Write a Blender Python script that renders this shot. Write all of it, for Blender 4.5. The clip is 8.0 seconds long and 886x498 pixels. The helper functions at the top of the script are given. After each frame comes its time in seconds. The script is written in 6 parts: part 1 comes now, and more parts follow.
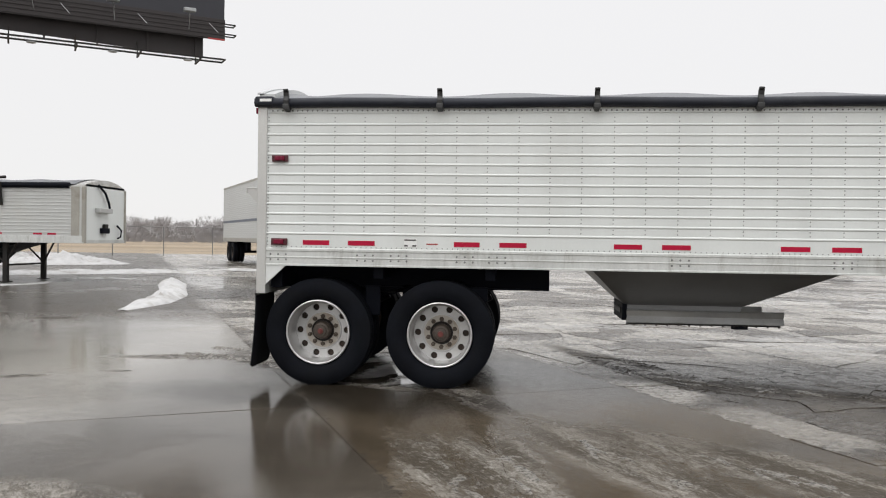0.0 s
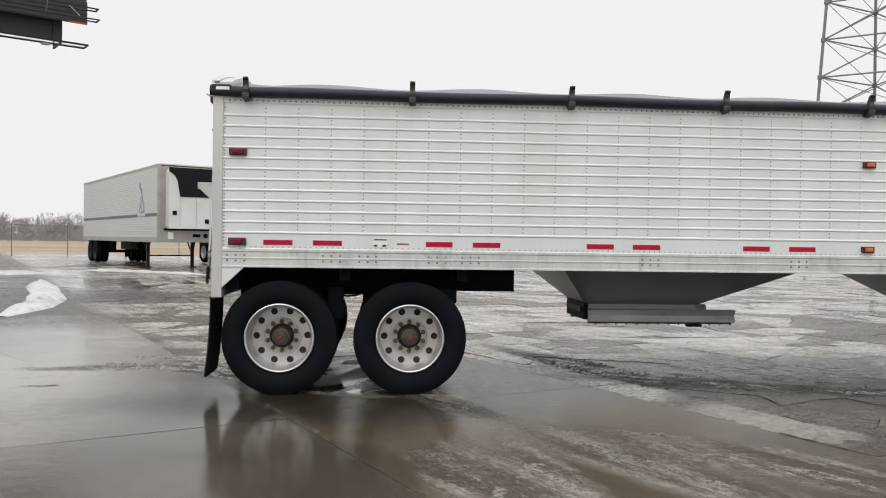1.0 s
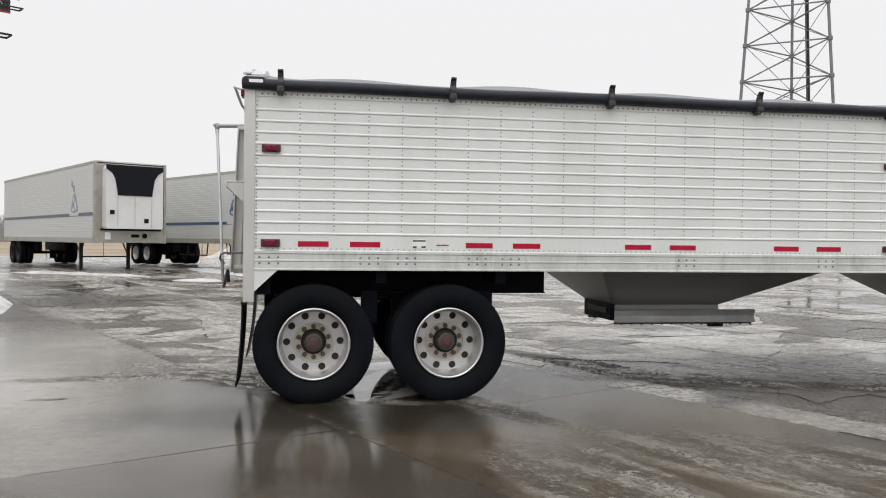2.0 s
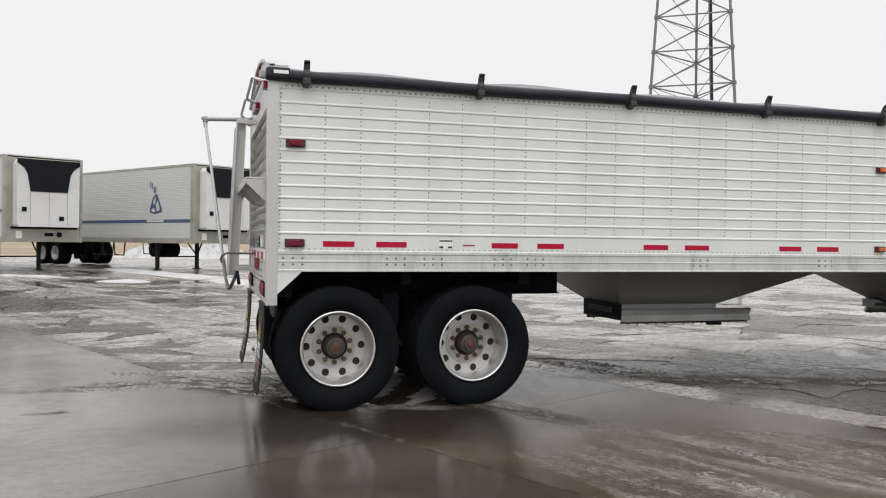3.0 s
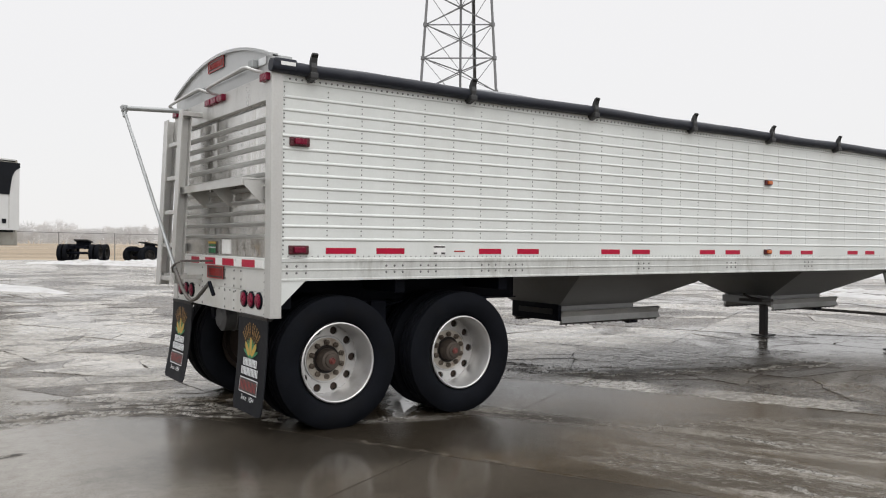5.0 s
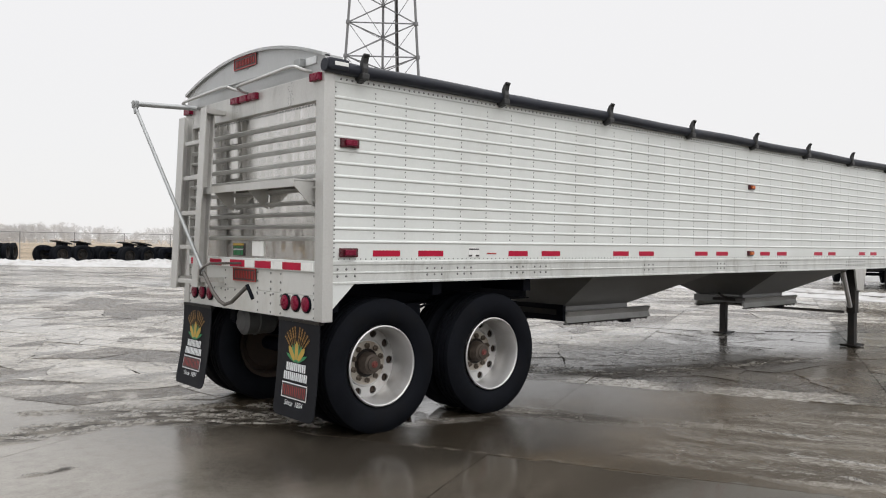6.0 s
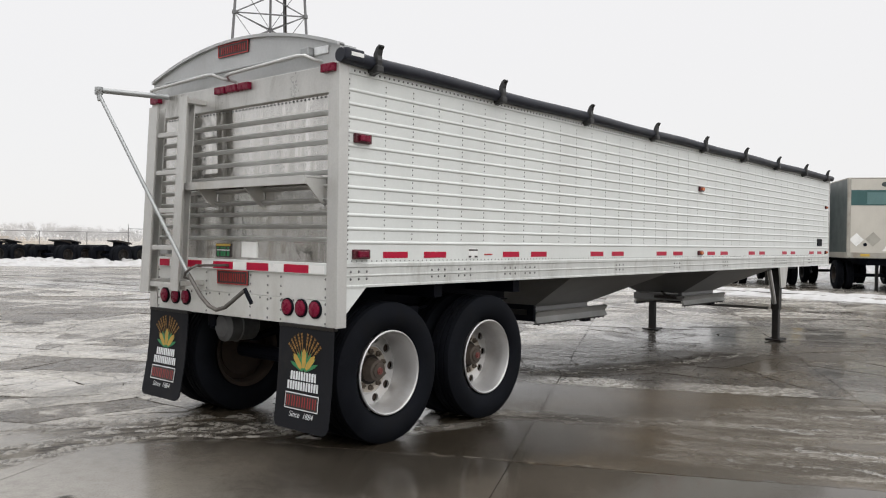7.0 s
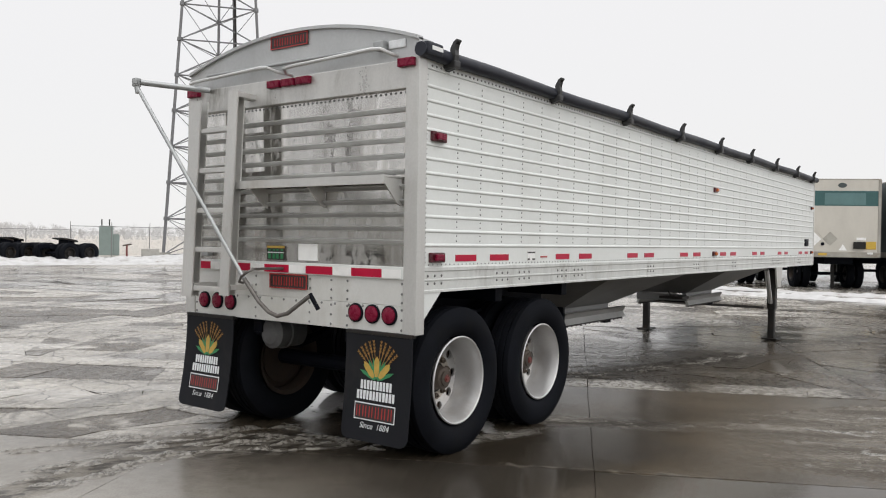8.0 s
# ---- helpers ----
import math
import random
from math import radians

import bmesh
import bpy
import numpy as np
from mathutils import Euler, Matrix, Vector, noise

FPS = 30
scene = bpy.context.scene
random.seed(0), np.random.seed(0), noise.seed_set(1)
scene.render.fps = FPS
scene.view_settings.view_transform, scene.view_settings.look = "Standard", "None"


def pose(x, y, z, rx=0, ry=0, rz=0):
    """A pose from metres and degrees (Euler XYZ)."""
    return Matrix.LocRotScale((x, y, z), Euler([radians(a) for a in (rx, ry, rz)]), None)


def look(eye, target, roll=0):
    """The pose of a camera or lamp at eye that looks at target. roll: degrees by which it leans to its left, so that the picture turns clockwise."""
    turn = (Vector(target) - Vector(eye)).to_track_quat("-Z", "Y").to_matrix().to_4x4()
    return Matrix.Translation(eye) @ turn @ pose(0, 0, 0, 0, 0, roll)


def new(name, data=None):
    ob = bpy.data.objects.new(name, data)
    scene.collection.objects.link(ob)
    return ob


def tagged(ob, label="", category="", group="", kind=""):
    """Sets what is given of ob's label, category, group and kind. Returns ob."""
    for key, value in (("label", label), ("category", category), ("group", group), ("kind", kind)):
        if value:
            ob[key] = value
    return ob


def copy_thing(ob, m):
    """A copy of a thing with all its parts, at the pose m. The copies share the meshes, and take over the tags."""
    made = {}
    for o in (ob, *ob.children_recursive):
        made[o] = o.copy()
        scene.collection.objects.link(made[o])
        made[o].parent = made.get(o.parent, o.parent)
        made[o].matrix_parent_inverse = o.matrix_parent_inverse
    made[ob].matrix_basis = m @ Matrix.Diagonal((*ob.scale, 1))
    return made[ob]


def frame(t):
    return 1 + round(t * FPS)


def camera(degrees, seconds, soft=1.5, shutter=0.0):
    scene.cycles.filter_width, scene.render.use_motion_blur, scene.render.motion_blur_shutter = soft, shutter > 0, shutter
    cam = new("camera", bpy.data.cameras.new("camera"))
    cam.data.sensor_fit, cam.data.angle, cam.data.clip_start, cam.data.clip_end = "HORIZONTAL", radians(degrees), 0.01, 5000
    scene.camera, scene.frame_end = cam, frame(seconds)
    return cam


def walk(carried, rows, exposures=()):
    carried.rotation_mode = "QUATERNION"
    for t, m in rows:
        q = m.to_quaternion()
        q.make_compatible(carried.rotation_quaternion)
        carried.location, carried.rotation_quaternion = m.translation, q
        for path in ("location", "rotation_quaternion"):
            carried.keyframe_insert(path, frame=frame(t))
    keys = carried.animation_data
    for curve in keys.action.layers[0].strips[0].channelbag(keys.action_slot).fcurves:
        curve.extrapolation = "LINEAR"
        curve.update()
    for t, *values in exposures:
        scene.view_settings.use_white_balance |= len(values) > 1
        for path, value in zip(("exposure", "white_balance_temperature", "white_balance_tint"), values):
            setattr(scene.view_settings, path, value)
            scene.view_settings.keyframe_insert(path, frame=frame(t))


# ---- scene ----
cam = camera(57.9, 8.0, 1.1)
PATH = [
    (0, (2.664, -7.894, 1.484), (2.467, -5.904, 1.463), 0.8),
    (0.5, (2.158, -7.753, 1.474), (2.152, -5.754, 1.453), 0.8),
    (1, (1.581, -7.623, 1.481), (1.731, -5.629, 1.461), 0.8),
    (1.5, (1.026, -7.466, 1.484), (1.279, -5.482, 1.465), 0.7),
    (3, (-0.53, -6.822, 1.48), (0.048, -4.908, 1.461), 0.7),
    (3.5, (-1.046, -6.621, 1.494), (-0.307, -4.763, 1.477), 0.7),
    (4, (-1.462, -6.324, 1.476), (-0.549, -4.545, 1.46), 0.7),
    (5.5, (-2.877, -5.465, 1.533), (-1.653, -3.883, 1.519), 0.6),
    (6, (-3.272, -5.112, 1.535), (-1.956, -3.606, 1.52), 0.7),
    (6.5, (-3.515, -4.675, 1.534), (-2.092, -3.269, 1.516), 0.8),
    (7, (-3.838, -4.221, 1.551), (-2.311, -2.931, 1.533), 0.8),
    (7.5, (-4.031, -3.73, 1.55), (-2.439, -2.52, 1.53), 0.8),
    (8, (-4.262, -3.325, 1.574), (-2.645, -2.149, 1.552), 0.9),
]
walk(cam, [(t, look(eye, target, roll)) for t, eye, target, roll in PATH])

# ---- world and light ----
SUN_EL, SUN_ROT = radians(42), radians(200)
world = bpy.data.worlds.new("overcast_sky")
scene.world = world
world.use_nodes = True
wn, wl = world.node_tree.nodes, world.node_tree.links
wn.clear()
w_out = wn.new("ShaderNodeOutputWorld")
w_bg = wn.new("ShaderNodeBackground")
w_sky = wn.new("ShaderNodeTexSky")
w_sky.sky_type = "NISHITA"
w_sky.sun_disc = False
w_sky.sun_elevation, w_sky.sun_rotation = SUN_EL, SUN_ROT
w_geo = wn.new("ShaderNodeTexCoord")
w_sep = wn.new("ShaderNodeSeparateXYZ")
w_ramp = wn.new("ShaderNodeValToRGB")
w_ramp.color_ramp.interpolation = "EASE"
w_ramp.color_ramp.elements[0].position = 0.0
w_ramp.color_ramp.elements[0].color = (0.352, 0.349, 0.349, 1)
w_ramp.color_ramp.elements[1].position = 1.0
w_ramp.color_ramp.elements[1].color = (0.86, 0.86, 0.87, 1)
w_el = w_ramp.color_ramp.elements.new(0.34)
w_el.color = (0.358, 0.355, 0.358, 1)
w_mul = wn.new("ShaderNodeVectorMath")
w_mul.operation = "SCALE"
w_mul.inputs["Scale"].default_value = 2.45
w_skm = wn.new("ShaderNodeVectorMath")
w_skm.operation = "SCALE"
w_skm.inputs["Scale"].default_value = 0.004
w_add = wn.new("ShaderNodeVectorMath")
w_add.operation = "ADD"
wl.new(w_geo.outputs["Generated"], w_sep.inputs[0])
wl.new(w_sep.outputs["Z"], w_ramp.inputs[0])
wl.new(w_ramp.outputs[0], w_mul.inputs[0])
wl.new(w_sky.outputs[0], w_skm.inputs[0])
wl.new(w_mul.outputs[0], w_add.inputs[0])
wl.new(w_skm.outputs[0], w_add.inputs[1])
wl.new(w_add.outputs[0], w_bg.inputs[0])
w_bg.inputs[1].default_value = 1.0
wl.new(w_bg.outputs[0], w_out.inputs[0])

sun = new("sun", bpy.data.lights.new("sun", "SUN"))
sun.data.energy, sun.data.angle, sun.data.color = 0.7, radians(40), (1.0, 0.98, 0.95)
sun.matrix_world = look((-6, -16, 16), (0, 0, 0))

# ---- small builders ----


def thing(name, label, category, group="", kind="", at=None):
    ob = new(name)
    ob.empty_display_size = 0.2
    if at is not None:
        ob.matrix_world = at
    return tagged(ob, label, category, group, kind)


def to_mesh(name, bm, material, smooth=False):
    me = bpy.data.meshes.new(name)
    bmesh.ops.recalc_face_normals(bm, faces=bm.faces)
    bm.to_mesh(me)
    bm.free()
    me.materials.append(material)
    if smooth:
        me.shade_smooth()
        me.set_sharp_from_angle(angle=radians(35))
    return me


def part(name, bm, material, parent, label="", smooth=False):
    ob = new(name, to_mesh(name, bm, material, smooth))
    ob.parent = parent
    if label:
        tagged(ob, label)
    return ob


def shared(name, me, parent, m=None, label=""):
    ob = new(name, me)
    ob.parent = parent
    if m is not None:
        ob.matrix_basis = m
    if label:
        tagged(ob, label)
    return ob


def solid(name, bm, material, label, category, group="", kind="", smooth=False, at=None):
    ob = new(name, to_mesh(name, bm, material, smooth))
    if at is not None:
        ob.matrix_world = at
    return tagged(ob, label, category, group, kind)


def box(x0, x1, y0, y1, z0, z1, bevel=0.0, bm=None):
    own = bmesh.new()
    m = Matrix.LocRotScale(((x0 + x1) / 2, (y0 + y1) / 2, (z0 + z1) / 2), None, (abs(x1 - x0), abs(y1 - y0), abs(z1 - z0)))
    bmesh.ops.create_cube(own, size=1, matrix=m)
    if bevel:
        bmesh.ops.bevel(own, geom=list(own.edges), offset=bevel, segments=2, affect="EDGES", profile=0.6)
    return join(bm, own)


def join(bm, own):
    if bm is None:
        return own
    me = bpy.data.meshes.new("joined")
    own.to_mesh(me)
    own.free()
    bm.from_mesh(me)
    bpy.data.meshes.remove(me)
    return bm


def rod(p0, p1, r, seg=10, r2=None, bm=None):
    p0, p1 = Vector(p0), Vector(p1)
    own = bmesh.new()
    m = Matrix.Translation((p0 + p1) / 2) @ (p1 - p0).to_track_quat("Z", "Y").to_matrix().to_4x4()
    bmesh.ops.create_cone(own, cap_ends=True, segments=seg, radius1=r, radius2=r if r2 is None else r2, depth=(p1 - p0).length, matrix=m)
    return join(bm, own)


def pipe(points, r, seg=8, bm=None):
    """A bent round tube through the points."""
    pts = [Vector(p) for p in points]
    own = bmesh.new()
    rings = []
    ref = Vector((0.31, 0.2, 0.93))
    for i, p in enumerate(pts):
        d = (pts[min(i + 1, len(pts) - 1)] - pts[max(i - 1, 0)]).normalized()
        a = d.cross(ref).normalized()
        b = d.cross(a)
        rings.append([own.verts.new(p + r * (math.cos(k * math.tau / seg) * a + math.sin(k * math.tau / seg) * b)) for k in range(seg)])
    for q0, q1 in zip(rings, rings[1:]):
        for k in range(seg):
            own.faces.new((q0[k], q0[(k + 1) % seg], q1[(k + 1) % seg], q1[k]))
    own.faces.new(rings[0])
    own.faces.new(rings[-1])
    return join(bm, own)


def prism(profile, axis, a0, a1, bm=None):
    """A closed profile pushed along an axis: (y, z) for x, (x, z) for y, (x, y) for z."""
    own = bmesh.new()

    def at(u, v, a):
        return {"x": (a, u, v), "y": (u, a, v), "z": (u, v, a)}[axis]

    r0 = [own.verts.new(at(u, v, a0)) for u, v in profile]
    r1 = [own.verts.new(at(u, v, a1)) for u, v in profile]
    n = len(profile)
    for k in range(n):
        own.faces.new((r0[k], r0[(k + 1) % n], r1[(k + 1) % n], r1[k]))
    own.faces.new(r0)
    own.faces.new(r1)
    return join(bm, own)


def lathe(profile, seg=48, bm=None, cy=0.0):
    """A profile of (radius, y) turned round the y axis."""
    own = bmesh.new()
    rings = []
    for r, y in profile:
        if r < 1e-5:
            rings.append([own.verts.new((0, y + cy, 0))])
        else:
            rings.append([own.verts.new((r * math.cos(k * math.tau / seg), y + cy, r * math.sin(k * math.tau / seg))) for k in range(seg)])
    for q0, q1 in zip(rings, rings[1:]):
        for k in range(seg):
            j = (k + 1) % seg
            if len(q0) == 1 and len(q1) > 1:
                own.faces.new((q0[0], q1[j], q1[k]))
            elif len(q1) == 1 and len(q0) > 1:
                own.faces.new((q0[k], q0[j], q1[0]))
            elif len(q0) > 1:
                own.faces.new((q0[k], q0[j], q1[j], q1[k]))
    return join(bm, own)


def studs(points, normal, r, h):
    """Many small rivet heads as one mesh: a low dome on each point."""
    n = Vector(normal).normalized()
    a = n.orthogonal().normalized()
    b = n.cross(a)
    verts, faces = [], []
    for p in points:
        p = Vector(p)
        i = len(verts)
        for rr, hh in ((r, 0.0), (r * 0.65, h * 0.8)):
            for k in range(6):
                c = k * math.tau / 6
                verts.append(p + rr * (math.cos(c) * a + math.sin(c) * b) + hh * n)
        verts.append(p + h * n)
        for k in range(6):
            j = (k + 1) % 6
            faces.append((i + k, i + j, i + 6 + j, i + 6 + k))
            faces.append((i + 6 + k, i + 6 + j, i + 12))
    me = bpy.data.meshes.new("rivets")
    me.from_pydata(verts, [], faces)
    bm = bmesh.new()
    bm.from_mesh(me)
    bpy.data.meshes.remove(me)
    return bm


# ---- materials ----


class Nodes:
    def __init__(self, name):
        self.mat = bpy.data.materials.new(name)
        self.mat.use_nodes = True
        self.t = self.mat.node_tree
        self.b = self.t.nodes["Principled BSDF"]
        self.pos = self.t.nodes.new("ShaderNodeNewGeometry").outputs["Position"]

    def link(self, a, b):
        self.t.links.new(a, b)

    def mapped(self, scale=(1, 1, 1), turn=0.0):
        vec = self.pos
        if turn:
            r = self.t.nodes.new("ShaderNodeMapping")
            r.inputs["Rotation"].default_value = (0, 0, turn)
            self.link(vec, r.inputs[0])
            vec = r.outputs[0]
        m = self.t.nodes.new("ShaderNodeMapping")
        m.inputs["Scale"].default_value = scale
        self.link(vec, m.inputs[0])
        return m.outputs[0]

    def noise(self, scale, detail=4.0, rough=0.55, vec=None, distort=0.0):
        n = self.t.nodes.new("ShaderNodeTexNoise")
        n.inputs["Scale"].default_value = scale
        n.inputs["Detail"].default_value = detail
        n.inputs["Roughness"].default_value = rough
        n.inputs["Distortion"].default_value = distort
        self.link(self.pos if vec is None else vec, n.inputs["Vector"])
        return n.outputs["Fac"]

    def ramp(self, value, lo, hi, a=0.0, b=1.0):
        n = self.t.nodes.new("ShaderNodeMapRange")
        n.interpolation_type = "SMOOTHSTEP"
        for k, v in ((1, lo), (2, hi), (3, a), (4, b)):
            n.inputs[k].default_value = v
        self.link(value, n.inputs[0])
        return n.outputs[0]

    def math(self, op, a, b=0.0, clamp=False):
        n = self.t.nodes.new("ShaderNodeMath")
        n.operation, n.use_clamp = op, clamp
        for k, v in ((0, a), (1, b)):
            if isinstance(v, (int, float)):
                n.inputs[k].default_value = v
            else:
                self.link(v, n.inputs[k])
        return n.outputs[0]

    def mix(self, fac, a, b):
        n = self.t.nodes.new("ShaderNodeMix")
        n.data_type = "RGBA"
        for k, v in ((0, fac), (6, a), (7, b)):
            if isinstance(v, (int, float)):
                n.inputs[k].default_value = v
            elif isinstance(v, tuple):
                n.inputs[k].default_value = (*v, 1)
            else:
                self.link(v, n.inputs[k])
        return n.outputs[2]

    def mixf(self, fac, a, b):
        n = self.t.nodes.new("ShaderNodeMix")
        for k, v in ((0, fac), (2, a), (3, b)):
            if isinstance(v, (int, float)):
                n.inputs[k].default_value = v
            else:
                self.link(v, n.inputs[k])
        return n.outputs[0]

    def bump(self, height, strength, distance):
        n = self.t.nodes.new("ShaderNodeBump")
        n.inputs["Strength"].default_value = strength
        n.inputs["Distance"].default_value = distance
        self.link(height, n.inputs["Height"])
        self.link(n.outputs[0], self.b.inputs["Normal"])

    def out(self, colour=None, rough=None, metal=None):
        for key, v in (("Base Color", colour), ("Roughness", rough), ("Metallic", metal)):
            if v is None:
                continue
            if isinstance(v, tuple):
                self.b.inputs[key].default_value = (*v, 1)
            elif isinstance(v, (int, float)):
                self.b.inputs[key].default_value = v
            else:
                self.link(v, self.b.inputs[key])
        return self.mat


def plain(name, col, rough=0.5, metal=0.0, var=0.12, scale=3.0, fine=60.0, dirt=None, amount=0.35, stretch=(1, 1, 1), bump=0.08, spec=None):
    """Paint, metal or rubber with two scales of wear; dirt: the colour of its stains."""
    n = Nodes(name)
    big = n.noise(scale, 5, 0.6, n.mapped(stretch))
    small = n.noise(fine, 3, 0.6)
    k = n.math("ADD", n.math("MULTIPLY", big, 0.7), n.math("MULTIPLY", small, 0.3))
    lo = tuple(c * (1 - var) for c in col)
    hi = tuple(min(1.0, c * (1 + var)) for c in col)
    c = n.mix(n.ramp(k, 0.3, 0.7), lo, hi)
    r = n.ramp(k, 0.25, 0.75, max(0.02, rough - 0.1), min(1.0, rough + 0.1))
    if dirt:
        d = n.noise(scale * 0.6, 8, 0.7, n.mapped(stretch), 0.3)
        f = n.math("MULTIPLY", n.ramp(d, 0.5, 0.72), amount)
        c = n.mix(f, c, dirt)
    if bump:
        n.bump(small, bump, 0.004)
    if spec is not None:
        n.b.inputs["Specular IOR Level"].default_value = spec
    return n.out(c, r, metal)


WHITE = plain("white_painted_aluminium", (0.70, 0.72, 0.70), 0.38, 0.0, 0.05, 1.2, 40, (0.52, 0.51, 0.47), 0.16, (1.5, 1.5, 0.35), 0.03)
RAILMAT = plain("mill_finish_rail", (0.60, 0.61, 0.59), 0.36, 0.25, 0.12, 3.0, 50, (0.30, 0.29, 0.26), 0.7, (2.2, 1, 0.7), 0.05)
POST = plain("bare_aluminium_post", (0.57, 0.565, 0.545), 0.38, 0.45, 0.10, 2.0, 60, (0.33, 0.305, 0.255), 0.65, (1, 1, 0.4), 0.04)


def scuffed_polish():
    """Bright sheet whose finish has etched away in ragged blotches, most of all round the rivet columns."""
    n = Nodes("scuffed_polished_aluminium")
    q = n.t.nodes.new("ShaderNodeSeparateXYZ")
    n.link(n.pos, q.inputs[0])
    big = n.noise(1.6, 6, 0.6, n.mapped((1, 1.0, 0.8)))
    blot = n.noise(15.0, 6, 0.55, n.mapped((1, 1.1, 0.9)), 0.3)
    streak = n.noise(4.0, 5, 0.6, n.mapped((1, 3.0, 0.25)))
    fine = n.noise(60.0, 3, 0.6)
    near = n.ramp(n.math("ABSOLUTE", n.math("SUBTRACT", n.math("FRACT", n.math("DIVIDE", n.math("SUBTRACT", q.outputs["Y"], 0.24), 0.49)), 0.5)), 0.33, 0.49, 0.0, 0.16)
    etched = n.ramp(n.math("ADD", n.math("ADD", n.math("MULTIPLY", blot, 0.7), n.math("MULTIPLY", big, 0.35)), n.math("ADD", near, n.ramp(q.outputs["Z"], 1.40, 1.75, 0.10, 0.0))), 0.525, 0.575)
    c = n.mix(n.ramp(streak, 0.35, 0.7), (0.49, 0.475, 0.45), (0.64, 0.63, 0.605))
    c = n.mix(n.math("MULTIPLY", etched, 0.5), c, (0.68, 0.67, 0.65))
    rim = n.math("MULTIPLY", n.ramp(n.math("ABSOLUTE", n.math("SUBTRACT", etched, 0.5)), 0.2, 0.5, 1.0, 0.0), 0.15)
    c = n.mix(rim, c, (0.22, 0.21, 0.195))
    low = n.ramp(q.outputs["Z"], 1.40, 1.85, 1.0, 0.0)
    c = n.mix(n.math("MULTIPLY", n.math("MULTIPLY", n.ramp(streak, 0.46, 0.62), low), 0.6), c, (0.26, 0.235, 0.20))
    n.bump(fine, 0.05, 0.003)
    return n.out(c, n.mixf(etched, n.ramp(big, 0.3, 0.7, 0.07, 0.13), 0.22), n.mixf(etched, 0.95, 0.82))


POLISHED = scuffed_polish()
HEADER = plain("stained_header_sheet", (0.58, 0.575, 0.555), 0.34, 0.55, 0.12, 3.2, 60, (0.17, 0.155, 0.125), 0.75, (1, 1.6, 0.5), 0.04)
ALU = plain("weathered_aluminium", (0.55, 0.55, 0.54), 0.40, 0.7, 0.12, 4, 60, (0.33, 0.32, 0.30), 0.4)
RIM = plain("aluminium_rim", (0.59, 0.585, 0.578), 0.43, 0.75, 0.06, 4, 80, (0.38, 0.34, 0.30), 0.35, bump=0.01)
HOPPER = plain("grey_hopper_sheet", (0.205, 0.207, 0.208), 0.40, 0.35, 0.14, 1.6, 40, (0.16, 0.15, 0.13), 0.6, (1, 1, 0.7))
BLACK = plain("black_frame_paint", (0.0050, 0.0060, 0.0100), 0.6, 0.0, 0.25, 4, 60, (0.012, 0.011, 0.011), 0.4, spec=0.08)
TYRE = plain("tyre_rubber", (0.0070, 0.0079, 0.0105), 0.75, 0.0, 0.25, 5, 70, (0.010, 0.0098, 0.0098), 0.5, bump=0.2, spec=0.06)
FLAP = plain("mud_flap_rubber", (0.0105, 0.0112, 0.014), 0.62, 0.0, 0.2, 4, 60, (0.028, 0.026, 0.024), 0.5, (1, 1, 0.5), spec=0.18)
VINYL = plain("grey_tarp_vinyl", (0.145, 0.15, 0.16), 0.55, 0.0, 0.08, 3, 40)
ROLL = plain("dark_tarp_roll", (0.017, 0.019, 0.027), 0.5, 0.0, 0.2, 3, 40, (0.07, 0.07, 0.075), 0.3, spec=0.3)
HOOK = plain("dark_steel_hook", (0.05, 0.05, 0.05), 0.5, 0.5, 0.2, 8, 60)
RUST = plain("rusty_hub", (0.080, 0.064, 0.052), 0.6, 0.3, 0.3, 14, 90, (0.045, 0.025, 0.018), 0.85)
DRUM = plain("rusty_brake_drum", (0.045, 0.030, 0.022), 0.7, 0.1, 0.3, 10, 70)
DULLGREY = plain("dull_grey_brake_paint", (0.11, 0.11, 0.11), 0.6, 0.0, 0.2, 8, 60, (0.05, 0.04, 0.03), 0.6)
GREASE_AND_SHADE = plain("dark_grease_and_gap_shade", (0.012, 0.008, 0.006), 0.6, 0.0, 0.3, 20, 90)
RINGSTAIN = plain("rust_stained_aluminium", (0.47, 0.43, 0.375), 0.45, 0.5, 0.12, 9, 70, (0.22, 0.15, 0.10), 0.7)
NUT = plain("stained_lug_nut", (0.10, 0.078, 0.060), 0.55, 0.2, 0.25, 30, 120)
REDCAP = plain("red_hub_plug", (0.16, 0.042, 0.036), 0.4, 0.0, 0.15, 20, 90)
REDTAPE = plain("red_reflective_tape", (0.43, 0.008, 0.040), 0.36, 0.0, 0.1, 8, 160, spec=0.2)
WHITETAPE = plain("white_reflective_tape", (0.82, 0.82, 0.80), 0.32, 0.0, 0.06, 8, 160)
LENS = plain("red_lamp_lens", (0.17, 0.004, 0.026), 0.28, 0.0, 0.2, 25, 160, spec=0.25)
LENSDARK = plain("red_lamp_housing", (0.07, 0.006, 0.012), 0.3, 0.0, 0.2, 25, 160)
AMBER = plain("amber_lamp_lens", (0.55, 0.13, 0.03), 0.2, 0.0, 0.15, 25, 160)
SIGNRED = plain("red_sign_paint", (0.36, 0.03, 0.028), 0.4, 0.0, 0.1, 20, 120)
SILL = plain("painted_rear_sill", (0.64, 0.64, 0.615), 0.4, 0.1, 0.06, 2.0, 60, (0.40, 0.38, 0.33), 0.45, (1, 1, 0.5), 0.04)
CAPGREY = plain("dull_cap_aluminium", (0.50, 0.51, 0.51), 0.38, 0.5, 0.10, 1.5, 40, (0.30, 0.29, 0.27), 0.5, (1, 1, 0.6), 0.05)
